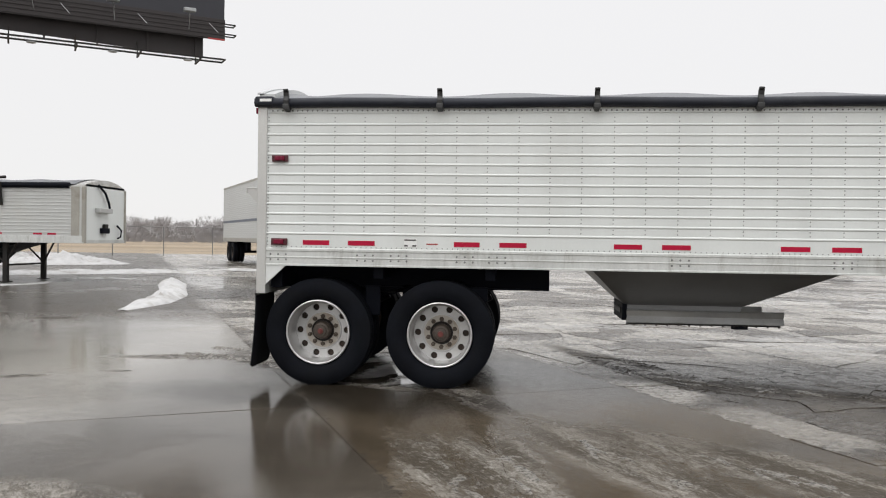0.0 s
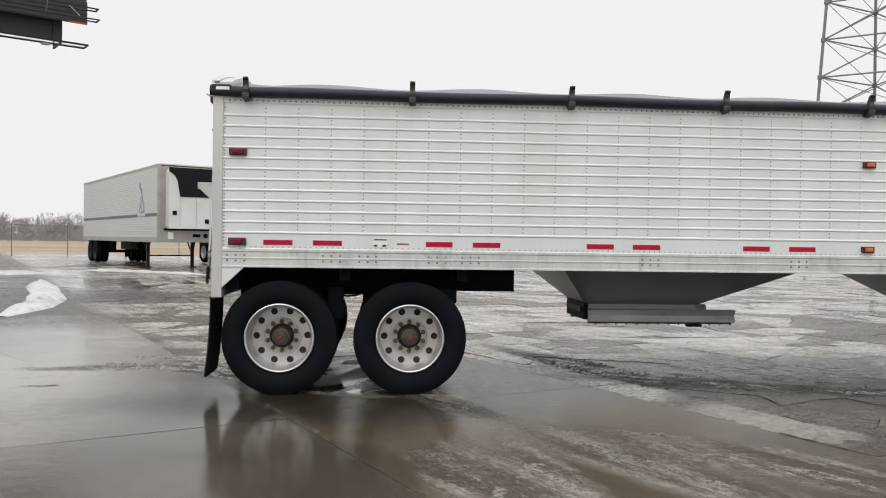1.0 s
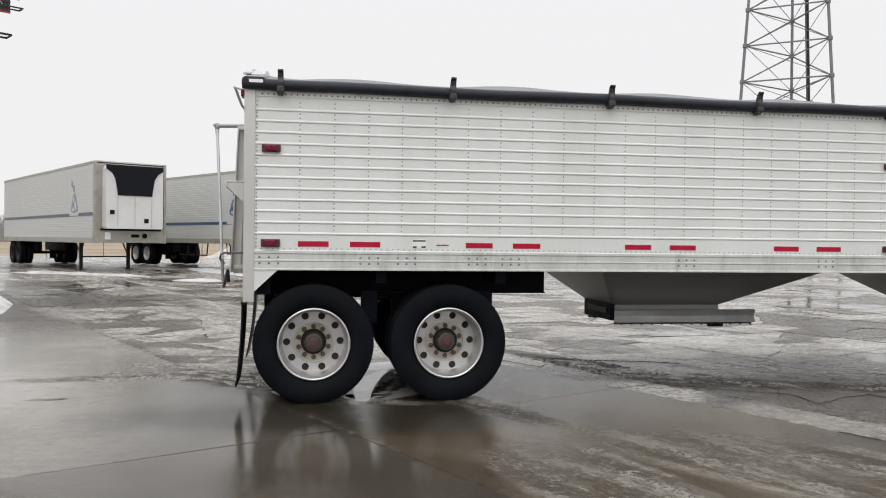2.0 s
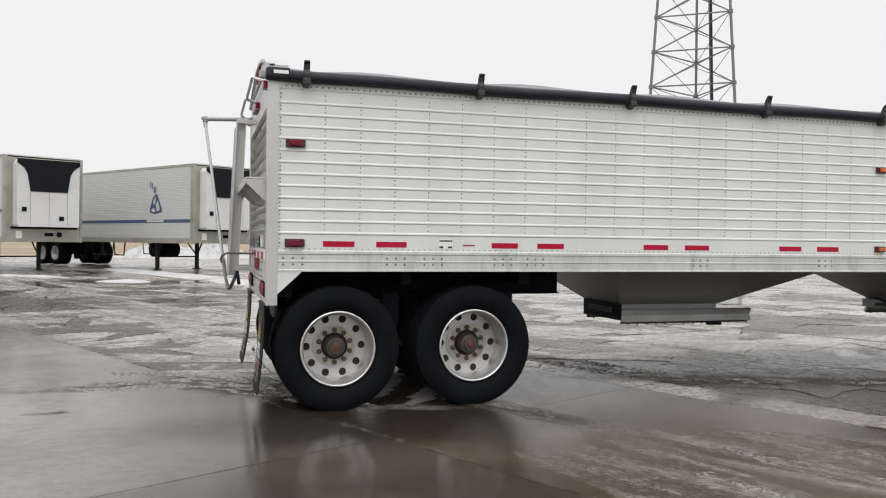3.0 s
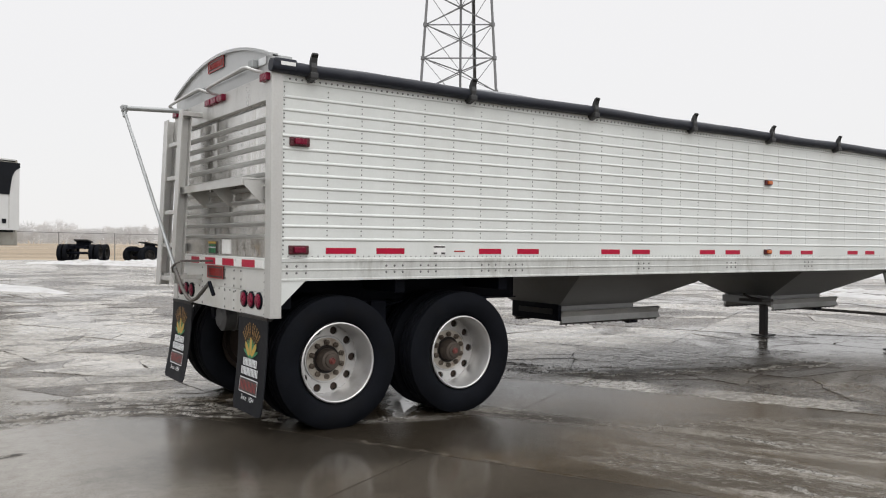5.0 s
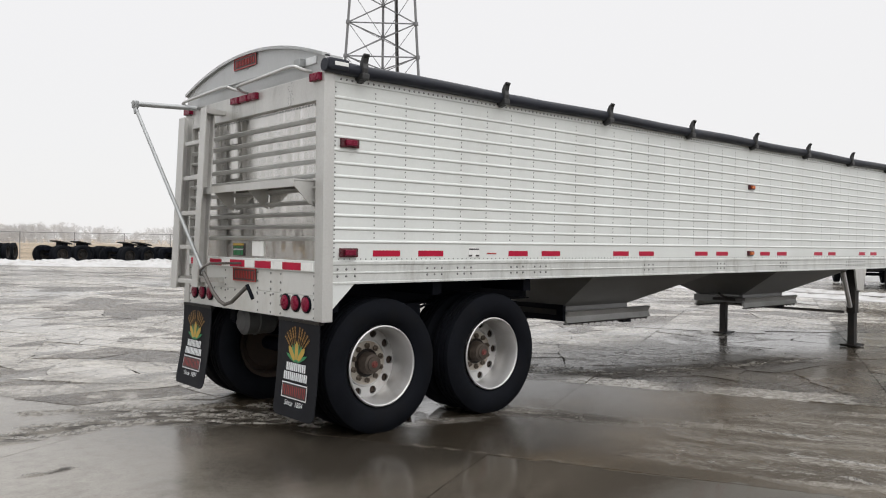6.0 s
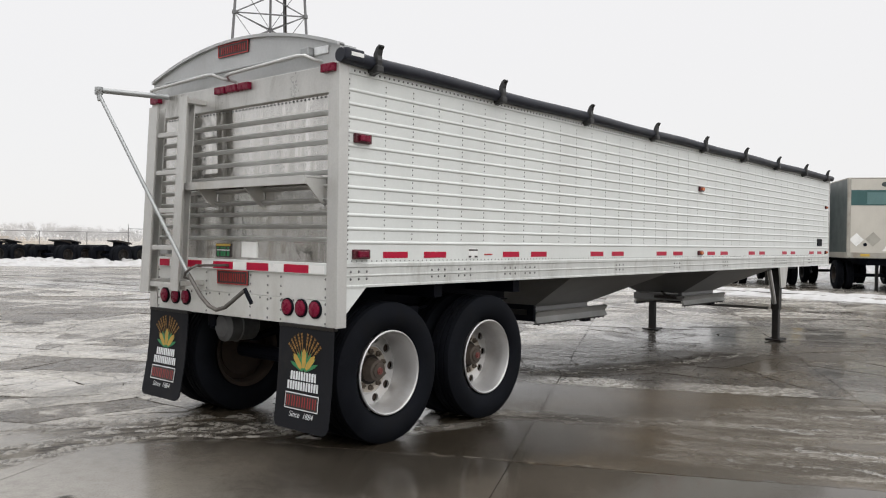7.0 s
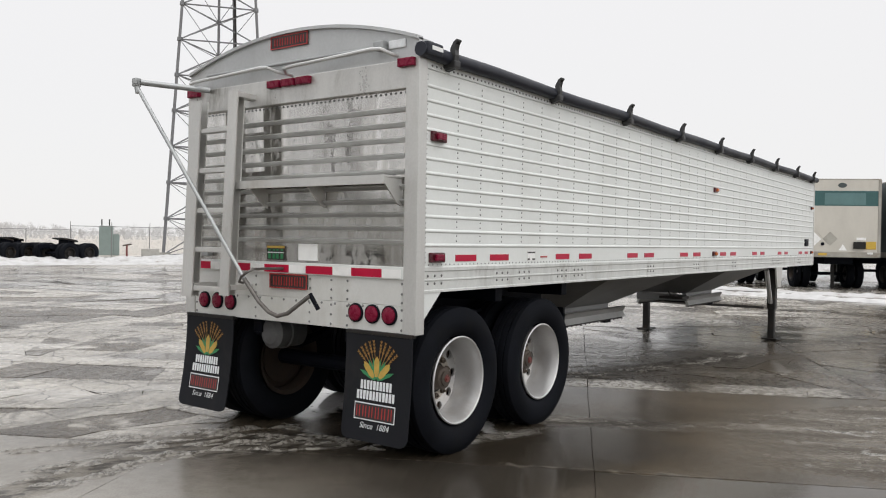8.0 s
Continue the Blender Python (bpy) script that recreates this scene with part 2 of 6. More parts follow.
SIGNBLACK = plain("black_sign_paint", (0.03, 0.022, 0.022), 0.35, 0.0, 0.1, 20, 120)
DECALWHITE = plain("white_decal", (0.70, 0.72, 0.73), 0.5, 0.0, 0.1, 20, 120)
DECALGOLD = plain("gold_decal", (0.26, 0.135, 0.03), 0.5, 0.0, 0.2, 30, 120)
DECALYELLOW = plain("yellow_decal", (0.46, 0.30, 0.06), 0.5, 0.0, 0.15, 30, 120)
DECALGREEN = plain("green_decal", (0.03, 0.20, 0.08), 0.5, 0.0, 0.15, 30, 120)
RIVET = plain("grey_rivet_heads", (0.21, 0.21, 0.207), 0.45, 0.3, 0.15, 10, 90, bump=0)
STEEL = plain("galvanised_steel", (0.36, 0.37, 0.37), 0.45, 0.6, 0.12, 6, 60)
CRANKSTEEL = plain("worn_crank_steel", (0.14, 0.13, 0.12), 0.45, 0.5, 0.25, 12, 60, (0.07, 0.05, 0.04), 0.6)
DARKSTEEL = plain("dark_landing_gear_steel", (0.020, 0.019, 0.018), 0.55, 0.1, 0.25, 6, 60, (0.065, 0.040, 0.026), 0.7, spec=0.25)

# ---- ground ----
TURN_U = radians(26.5)
UX, UY = math.cos(TURN_U), math.sin(TURN_U)
SLAB_U, SLAB_V, U0, V0 = 3.25, 3.05, 0.30, -1.21


def rise(x, y):
    """The yard lifts a little towards the fence."""
    s = min(1.0, max(0.0, (y - 10.0) / 16.0))
    k = min(1.0, max(0.0, (14.0 - x) / 10.0))
    return 0.2 * s * s * (3 - 2 * s) * k * k * (3 - 2 * k)


def yard_material(name):
    n = Nodes(name)

    def pushed(scale, amount):
        warp = n.t.nodes.new("ShaderNodeTexNoise")
        warp.inputs["Scale"].default_value = scale
        warp.inputs["Detail"].default_value = 6
        n.link(n.pos, warp.inputs["Vector"])
        half = n.t.nodes.new("ShaderNodeVectorMath")
        half.operation = "SUBTRACT"
        half.inputs[1].default_value = (0.5, 0.5, 0.5)
        n.link(warp.outputs["Color"], half.inputs[0])
        push = n.t.nodes.new("ShaderNodeVectorMath")
        push.operation = "MULTIPLY_ADD"
        push.inputs[1].default_value = (amount, amount, 0.0)
        n.link(half.outputs[0], push.inputs[0])
        n.link(n.pos, push.inputs[2])
        return push.outputs[0]

    ragged = pushed(2.6, 0.55)
    crumbled = pushed(7.0, 0.22)

    def spot(cx, cy, deg, lx, ly, soft=0.25, vec=None):
        """An oval patch of its own on the yard, with a ragged rim."""
        m = n.t.nodes.new("ShaderNodeMapping")
        m.vector_type = "TEXTURE"
        m.inputs["Location"].default_value = (cx, cy, 0)
        m.inputs["Rotation"].default_value = (0, 0, radians(deg))
        m.inputs["Scale"].default_value = (lx, ly, 1)
        n.link(ragged if vec is None else vec, m.inputs[0])
        d = n.t.nodes.new("ShaderNodeVectorMath")
        d.operation = "LENGTH"
        n.link(m.outputs[0], d.inputs[0])
        return n.ramp(d.outputs["Value"], 1 - soft, 1 + soft, 1.0, 0.0)

    def either(*masks):
        k = masks[0]
        for q in masks[1:]:
            k = n.math("MAXIMUM", k, q)
        return k

    def both(*masks):
        k = masks[0]
        for q in masks[1:]:
            k = n.math("MULTIPLY", k, q)
        return k

    def axes(vec):
        q = n.t.nodes.new("ShaderNodeSeparateXYZ")
        n.link(vec, q.inputs[0])
        return q.outputs["X"], q.outputs["Y"]

    def turned(vec):
        r = n.t.nodes.new("ShaderNodeMapping")
        r.inputs["Rotation"].default_value = (0, 0, -TURN_U)
        n.link(vec, r.inputs[0])
        return axes(r.outputs[0])

    px, py = axes(n.pos)
    u, v = turned(n.pos)
    cu, cv = turned(crumbled)
    broad = n.noise(0.16, 4, 0.55, None, 0.4)
    mid = n.noise(0.7, 6, 0.6, None, 0.5)
    lines = n.noise(1.0, 9, 0.68, n.mapped((0.32, 2.4, 1), radians(60)), 0.7)
    wide = n.noise(1.0, 6, 0.6, n.mapped((0.10, 0.42, 1), radians(-14)), 0.6)
    fine = n.noise(9.0, 8, 0.72)
    grit = n.noise(70.0, 4, 0.65)
    # each broken slab piece keeps its own film of ice or water
    own = n.t.nodes.new("ShaderNodeObjectInfo").outputs["Random"]
    isle = n.t.nodes.new("ShaderNodeNewGeometry").outputs["Random Per Island"]
    pick = n.math("FRACT", n.math("ADD", n.math("MULTIPLY", own, 7.0), isle))
    clod = n.noise(11.0, 5, 0.62, n.mapped((0.5, 1.0, 1), radians(30)))
    edge2 = n.t.nodes.new("ShaderNodeTexVoronoi")
    edge2.feature = "DISTANCE_TO_EDGE"
    edge2.inputs["Scale"].default_value = 1.7
    n.link(pushed(1.8, 0.5), edge2.inputs["Vector"])
    hair = both(n.ramp(edge2.outputs["Distance"], 0.006, 0.022, 1.0, 0.0), n.ramp(broad, 0.36, 0.52))
    # zones of the yard
    pale = both(n.ramp(cu, 0.28, 0.32, 1.0, 0.0), n.ramp(n.math("ADD", cv, both(mid, 3.0)), 7.0, 11.0, 1.0, 0.0))
    apron = both(n.ramp(cu, 0.28, 0.32), n.ramp(cu, 3.52, 3.58, 1.0, 0.0), n.ramp(cv, 1.5, 2.6, 1.0, 0.0))
    away = n.math("SUBTRACT", 1.0, either(pale, apron))
    west = both(n.ramp(cu, 0.0, 0.6, 1.0, 0.0), away)
    tracks = either(spot(3.37, -2.39, -61, 1.2, 0.26, 0.6, crumbled), spot(2.70, -2.65, -79, 0.9, 0.13, 0.6, crumbled), spot(2.43, -2.63, -76, 0.8, 0.13, 0.6, crumbled), spot(2.12, -2.74, -68, 0.9, 0.15, 0.6, crumbled),
                    spot(4.05, -2.33, -44, 1.2, 0.22, 0.6, crumbled), spot(3.65, -2.75, -55, 1.1, 0.16, 0.6, crumbled), spot(4.7, -2.6, -42, 1.4, 0.26, 0.6, crumbled), spot(2.0, -2.4, -86, 0.6, 0.15, 0.6, crumbled),
                    spot(2.15, -0.25, -62, 0.85, 0.16, 0.6, crumbled), spot(0.1, -3.7, -20, 0.6, 0.25, 0.6, crumbled), spot(1.2, 0.1, -20, 0.5, 0.1, 0.6, crumbled))
    churn = either(spot(3.85, 2.2, -64, 1.5, 0.22, 0.5), spot(5.1, 0.62, -20, 1.4, 0.26, 0.5), spot(-0.3, 1.55, -45, 0.95, 0.30, 0.5), spot(-1.5, 1.7, 10, 0.8, 0.12, 0.5), spot(6.6, 0.15, -10, 1.2, 0.22, 0.5), spot(-1.75, 0.52, 0, 0.16, 0.04, 0.6, crumbled), spot(-2.56, 0.05, 20, 0.22, 0.10, 0.5, crumbled), spot(-5.7, 5.7, 10, 0.4, 0.25, 0.5, crumbled))
    # Wet mud by the wheels, with tyre and flap shade put into its colour.
    mud = either(spot(0.9, -0.45, -4, 1.9, 0.65, 0.4), spot(0.25, 0.95, -45, 0.8, 0.45, 0.4))
    # Under the trailer body: its shade is put into the colour, ice film halved.
    under_shade = spot(6.2, 1.1, -3, 5.0, 1.5, 0.35)
    damp = either(spot(6.9, -0.15, -12, 2.7, 1.1, 0.4), spot(9.8, -1.2, -16, 3.0, 0.9, 0.4))
    asphalt = spot(-9.2, 10.8, 35, 6.0, 4.0, 0.12)
    strip = both(n.ramp(cu, 3.55, 3.57), n.ramp(cu, 4.08, 4.14, 1.0, 0.0), either(spot(3.45, 1.3, -63.5, 1.75, 0.8, 0.1), both(spot(4.75, -1.2, -63.5, 0.7, 0.8, 0.3), 0.55)))
    strip = both(strip, n.ramp(n.math("ADD", both(mid, 0.5), both(fine, 0.5)), 0.40, 0.45))
    spall = both(n.ramp(n.math("ABSOLUTE", n.math("SUBTRACT", cu, 0.33)), 0.008, 0.035, 1.0, 0.0), n.ramp(n.math("ADD", both(fine, 0.5), both(mid, 0.5)), 0.50, 0.58))
    # base colours of damp concrete
    brown = n.mix(n.ramp(mid, 0.3, 0.7), (0.046, 0.0355, 0.0235), (0.094, 0.075, 0.053))
    grey = n.mix(n.ramp(mid, 0.3, 0.7), (0.050, 0.039, 0.027), (0.122, 0.100, 0.074))
    clean = n.mix(n.ramp(mid, 0.25, 0.75), (0.042, 0.035, 0.027), (0.088, 0.076, 0.061))
    # Paler to the west: some of the sky's reflection is put into this colour.
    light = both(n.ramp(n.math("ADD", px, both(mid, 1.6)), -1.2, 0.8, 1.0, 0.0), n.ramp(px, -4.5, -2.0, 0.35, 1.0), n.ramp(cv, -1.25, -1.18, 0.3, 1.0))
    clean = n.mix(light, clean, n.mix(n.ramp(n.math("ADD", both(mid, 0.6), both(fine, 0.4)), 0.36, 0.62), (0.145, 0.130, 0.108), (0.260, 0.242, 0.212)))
    outer = n.ramp(cv, -1.30, -1.15, 1.0, 0.0)
    brown = n.mix(outer, n.mix(0.2, brown, (0.015, 0.012, 0.009)), n.mix(n.ramp(mid, 0.3, 0.7), (0.046, 0.0355, 0.0235), (0.094, 0.075, 0.053)))
    col = n.mix(apron, grey, brown)
    col = n.mix(pale, col, clean)
    col = n.mix(both(asphalt, 0.8), col, (0.040, 0.036, 0.032))
    col = n.mix(both(tracks, 0.85), col, n.mix(n.ramp(lines, 0.4, 0.6), (0.058, 0.047, 0.034), (0.150, 0.128, 0.099)))
    col = n.mix(both(n.ramp(grit, 0.45, 0.75), 0.35), col, (0.022, 0.019, 0.016))
    # ice film piece by piece
    film = n.math("ADD", both(pick, 0.52), n.math("ADD", both(mid, 0.33), both(wide, 0.35)))
    lee = both(n.ramp(u, 0.3, 0.7), n.ramp(u, 6.0, 9.0, 1.0, 0.0), n.ramp(v, 1.6, 2.2), n.ramp(v, 9.0, 14.0, 1.0, 0.0))
    film = n.math("ADD", film, both(lee, 0.10))
    film = both(n.ramp(film, 0.545, 0.565), away, n.math("SUBTRACT", 1.0, churn), n.math("SUBTRACT", 1.0, tracks))
    film = both(film, n.ramp(n.math("ADD", n.math("MULTIPLY", py, 0.16), broad), 0.25, 0.7), n.math("SUBTRACT", 1.0, both(under_shade, 0.5)), n.math("SUBTRACT", 1.0, either(asphalt, damp)))
    film = both(film, n.math("SUBTRACT", 1.0, both(west, 0.8)))
    col = n.mix(both(film, 0.92), col, n.mix(n.ramp(n.math("ADD", both(fine, 0.4), both(lines, 0.6)), 0.36, 0.62), (0.17, 0.155, 0.132), (0.50, 0.472, 0.425)))
    col = n.mix(both(damp, 0.8), col, brown)
    col = n.mix(both(west, 0.6), col, (0.070, 0.063, 0.055))
    seam = both(hair, away, 0.7)
    col = n.mix(seam, col, (0.014, 0.012, 0.010))
    # Pale ice between the tyres; the sky's reflection is painted into its colour.
    ice_glint = both(either(spot(1.25, 1.35, 70, 0.9, 0.22, 0.2, crumbled), spot(1.55, 0.6, 60, 0.5, 0.12, 0.2, crumbled), spot(1.3, 2.12, 33, 0.75, 0.22, 0.2, crumbled)), n.ramp(fine, 0.34, 0.42))
    col = n.mix(both(ice_glint, 0.9), col, (0.58, 0.565, 0.55))
    ripple = n.noise(1.0, 9, 0.68, n.mapped((0.55, 2.2, 1), radians(-12)), 0.5)
    col = n.mix(both(n.ramp(ripple, 0.50, 0.62), away, 0.6), col, (0.036, 0.031, 0.026))
    col = n.mix(both(n.ramp(ripple, 0.36, 0.44, 1.0, 0.0), away, 0.35), col, (0.26, 0.245, 0.225))
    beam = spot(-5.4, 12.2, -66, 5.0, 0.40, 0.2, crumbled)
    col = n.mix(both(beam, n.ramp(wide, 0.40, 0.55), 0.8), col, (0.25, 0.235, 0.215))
    col = n.mix(both(under_shade, 0.5), col, (0.030, 0.025, 0.020))
    col = n.mix(both(mud, 0.7), col, (0.017, 0.0145, 0.0115))
    col = n.mix(both(strip, n.ramp(wide, 0.30, 0.48, 0.65, 0.95)), col, n.mix(n.ramp(fine, 0.35, 0.65), (0.25, 0.23, 0.20), (0.47, 0.445, 0.405)))
    col = n.mix(both(spall, 0.4), col, (0.20, 0.18, 0.15))
    tone = n.ramp(n.math("FRACT", n.math("MULTIPLY", pick, 5.3)), 0.0, 1.0, 0.0, 0.55)
    col = n.mix(both(tone, away, n.math("SUBTRACT", 1.0, either(strip, both(film, 0.65)))), col, (0.045, 0.038, 0.031))
    # dark wet streaks drawn out by wheels
    wet = both(n.ramp(wide, 0.36, 0.46, 1.0, 0.0), away)
    col = n.mix(both(wet, 0.45), col, (0.026, 0.022, 0.018))
    # churned crumbs and crusts of slush
    crumb = n.math("ADD", both(lines, 0.55), both(fine, 0.45))
    rubble = both(churn, n.ramp(clod, 0.50, 0.54))
    torn = both(churn, n.ramp(clod, 0.45, 0.51, 1.0, 0.0))
    col = n.mix(both(torn, 0.85), col, (0.020, 0.017, 0.014))
    col = n.mix(both(rubble, 0.45), col, (0.15, 0.137, 0.118))
    crust = either(both(n.ramp(crumb, 0.530, 0.56), n.ramp(fine, 0.44, 0.52), away, 0.3), both(tracks, n.ramp(n.math("ADD", both(crumb, 0.6), both(n.noise(36.0, 6, 0.75, n.mapped((0.5, 1.2, 1), radians(60))), 0.4)), 0.477, 0.542)))
    col = n.mix(both(crust, 0.8), col, n.mix(n.ramp(grit, 0.35, 0.65), (0.17, 0.154, 0.130), (0.42, 0.397, 0.362)))
    loose = both(crust, 1.0)
    pool = n.ramp(n.math("ADD", both(broad, 0.7), both(mid, 0.4)), 0.54, 0.60)
    rough = n.ramp(n.math("ADD", both(mid, 0.5), both(fine, 0.5)), 0.35, 0.65, 0.09, 0.24)
    rough = n.mixf(pale, rough, n.ramp(n.math("ADD", both(mid, 0.5), both(wide, 0.5)), 0.38, 0.60, 0.04, 0.19))
    rough = n.mixf(away, rough, n.ramp(fine, 0.3, 0.7, 0.16, 0.36))
    rough = n.mixf(pool, rough, n.mixf(away, 0.08, 0.07))
    rough = n.mixf(both(film, 0.5), rough, 0.25)
    rough = n.mixf(both(either(damp, west), 0.8), rough, 0.30)
    water = either(spot(1.25, 1.0, 75, 1.0, 0.20, 0.15, crumbled), spot(1.5, 0.45, 60, 0.45, 0.13, 0.15, crumbled), spot(1.5, 2.3, 40, 0.6, 0.22, 0.15, crumbled))
    rough = n.mixf(either(loose, both(churn, 0.8), both(tracks, 0.7)), rough, 0.55)
    h = n.math("ADD", both(fine, 0.5), both(grit, 0.16))
    h = n.math("ADD", h, both(loose, 1.1))
    h = n.math("ADD", h, both(rubble, 1.4))
    h = n.math("SUBTRACT", h, both(seam, 0.8))
    h = n.math("ADD", h, both(film, 0.25))
    h = n.math("ADD", h, both(n.math("MULTIPLY", churn, clod), 2.2))
    calm = n.mixf(pool, n.mixf(away, n.mixf(pale, 0.6, 0.3), 1.0), n.mixf(apron, 0.12, 0.4))
    h = both(h, either(calm, churn, tracks))
    rough = n.mixf(water, rough, 0.04)
    h = both(h, n.math("SUBTRACT", 1.0, water))
    n.bump(h, 0.6, 0.020)
    n.b.inputs["IOR"].default_value = 1.33
    n.link(n.mixf(water, n.mixf(either(away, churn), n.mixf(mud, n.mixf(pale, 0.19, 0.38), 0.17), n.mixf(either(damp, west), n.mixf(pool, n.mixf(churn, 0.35, 0.13), 0.45), 0.14)), 0.9), n.b.inputs["Specular IOR Level"])
    return n.out(col, rough, 0.0)


def field_material():
    n = Nodes("winter_stubble_field")
    streak = n.mapped((0.05, 0.5, 1))
    a = n.noise(0.12, 6, 0.6, streak)
    b = n.noise(1.8, 5, 0.65)
    c = n.mix(n.ramp(a, 0.35, 0.65), (0.25, 0.19, 0.125), (0.36, 0.29, 0.205))
    c = n.mix(n.math("MULTIPLY", n.ramp(b, 0.45, 0.7), 0.45), c, (0.24, 0.19, 0.135))
    c = n.mix(n.math("MULTIPLY", n.ramp(n.noise(0.05, 4, 0.6, streak), 0.56, 0.66), 0.7), c, (0.74, 0.74, 0.76))
    q = n.t.nodes.new("ShaderNodeSeparateXYZ")
    n.link(n.pos, q.inputs[0])
    east = n.math("SUBTRACT", q.outputs["X"], n.math("MULTIPLY", q.outputs["Y"], 0.40))
    c = n.mix(n.math("MULTIPLY", n.ramp(east, -12, 20), n.ramp(b, 0.2, 0.6, 0.45, 0.7)), c, (0.52, 0.505, 0.48))
    n.bump(b, 0.4, 0.06)
    return n.out(c, 0.95, 0.0)


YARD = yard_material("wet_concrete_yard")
FIELD = field_material()
JOINT = plain("dirty_slab_joint", (0.034, 0.028, 0.021), 0.85, 0.0, 0.35, 6, 60, spec=0.1)
SNOW = plain("dirty_ploughed_snow", (0.47, 0.466, 0.462), 0.85, 0.0, 0.16, 2.6, 14, (0.20, 0.175, 0.145), 0.85, bump=1.0)


def sheet(name, xs, ys, height, material):
    bm = bmesh.new()
    grid = [[bm.verts.new((x, y, height(x, y))) for x in xs] for y in ys]
    for r0, r1 in zip(grid, grid[1:]):
        for k in range(len(xs) - 1):
            bm.faces.new((r0[k], r0[k + 1], r1[k + 1], r1[k]))
    return new(name, to_mesh(name, bm, material, True))


def steps(a, b, n):
    return [a + (b - a) * k / n for k in range(n + 1)]


ground = sheet("ground", [-3000, -600, -150] + steps(-60, 90, 10) + [150, 600, 3000], [-3000, -600, -150, -60] + steps(0, 60, 12) + [150, 600, 3000],
               lambda x, y: rise(x, y) - 0.16, FIELD)
tagged(ground, "flat dry stubble field with thin snow", "ground", kind="structure")
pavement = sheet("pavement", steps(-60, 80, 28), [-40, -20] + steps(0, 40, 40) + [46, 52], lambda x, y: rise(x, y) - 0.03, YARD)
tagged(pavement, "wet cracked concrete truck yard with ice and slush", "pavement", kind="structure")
bed = sheet("joint_bed", steps(-16, 30, 23), [-14] + steps(-4, 28, 32), lambda x, y: rise(x, y) - 0.02, JOINT)
bed.parent = pavement

# ---- main trailer ----
L, W = 12.45, 2.46
ZB, ZR, ZT = 1.21, 1.39, 2.745
PITCH = 0.0995


def lamp_box(x, z, lens, parent, y=0.0, out=-1, w=0.165, h=0.07):
    b = part("marker_lamp", box(x - w / 2, x + w / 2, y, y + out * 0.028, z - h / 2, z + h / 2, 0.008), LENSDARK, parent, "small rectangular marker lamp")
    part("lens", box(x - w * 0.30, x + w * 0.30, y + out * 0.028, y + out * 0.05, z - h * 0.32, z + h * 0.32, 0.008), lens, b)
    return b


def bar_sign(y0, y1, z0, z1, x, parent):
    """A maker's plate: black ground, red border and red upright bars."""
    p = part("maker_plate", box(x - 0.012, x, y0, y1, z0, z1, 0.003), SIGNBLACK, parent, "black maker's plate with red border")
    e = 0.008
    bm = box(x - 0.016, x - 0.011, y0, y1, z1 - e, z1)
    for q in ((y0, y1, z0, z0 + e), (y0, y0 + e, z0 + e, z1 - e), (y1 - e, y1, z0 + e, z1 - e)):
        box(x - 0.016, x - 0.011, *q, bm=bm)
    part("border", bm, SIGNRED, p)
    n = 6
    w = (y1 - y0 - 0.06) / n
    for k in range(n):
        a = y0 + 0.03 + k * w
        for f, g in ((0.14, 0.28), (0.60, 0.74)):
            part("lettering_bar", box(x - 0.016, x - 0.011, a + w * f, a + w * g, z0 + 0.022, z1 - 0.022), SIGNRED, p)
    return p


def tyre_profile(R, w):
    h = w / 2
    return [(R - 0.215, -h * 0.62), (R - 0.205, -h * 0.74), (R - 0.16, -h * 0.95), (R - 0.10, -h), (R - 0.055, -h * 0.95), (R - 0.022, -h * 0.84),
            (R - 0.004, -h * 0.76), (R, -h * 0.60), (R, -h * 0.46), (R - 0.014, -h * 0.45), (R - 0.014, -h * 0.39), (R, -h * 0.38), (R, -h * 0.08), (R - 0.014, -h * 0.07),
            (R - 0.014, h * 0.07), (R, h * 0.08), (R, h * 0.38), (R - 0.014, h * 0.39), (R - 0.014, h * 0.45), (R, h * 0.46), (R, h * 0.60), (R - 0.004, h * 0.76), (R - 0.022, h * 0.84),
            (R - 0.055, h * 0.95), (R - 0.10, h), (R - 0.16, h * 0.95), (R - 0.205, h * 0.74), (R - 0.215, h * 0.62)]


def rim_disc(y, r_in, r_out, holes, r_hole, r_ring):
    """A wheel disc with round hand holes."""
    bm = bmesh.new()
    m = 16
    for k in range(holes):
        c = (k + 0.5) * math.tau / holes
        half = math.pi / holes
        ring, edge = [], []
        for j in range(m):
            a = j * math.tau / m + math.pi / 4
            hx, hy = math.cos(a), math.sin(a)
            s = 1 / max(abs(hx), abs(hy))
            rr = (r_out + r_in) / 2 + (r_out - r_in) / 2 * hx * s
            aa = c + half * hy * s
            edge.append(bm.verts.new((rr * math.cos(aa), y, rr * math.sin(aa))))
            px, pz = r_ring + r_hole * hx, r_hole * hy
            ring.append(bm.verts.new((px * math.cos(c) - pz * math.sin(c), y, px * math.sin(c) + pz * math.cos(c))))
        for j in range(m):
            i = (j + 1) % m
            bm.faces.new((edge[j], edge[i], ring[i], ring[j]))
        back = [bm.verts.new(v.co + Vector((0, 0.02, 0))) for v in ring]
        for j in range(m):
            i = (j + 1) % m
            bm.faces.new((ring[j], ring[i], back[i], back[j]))
    bmesh.ops.remove_doubles(bm, verts=bm.verts, dist=0.0004)
    return bm


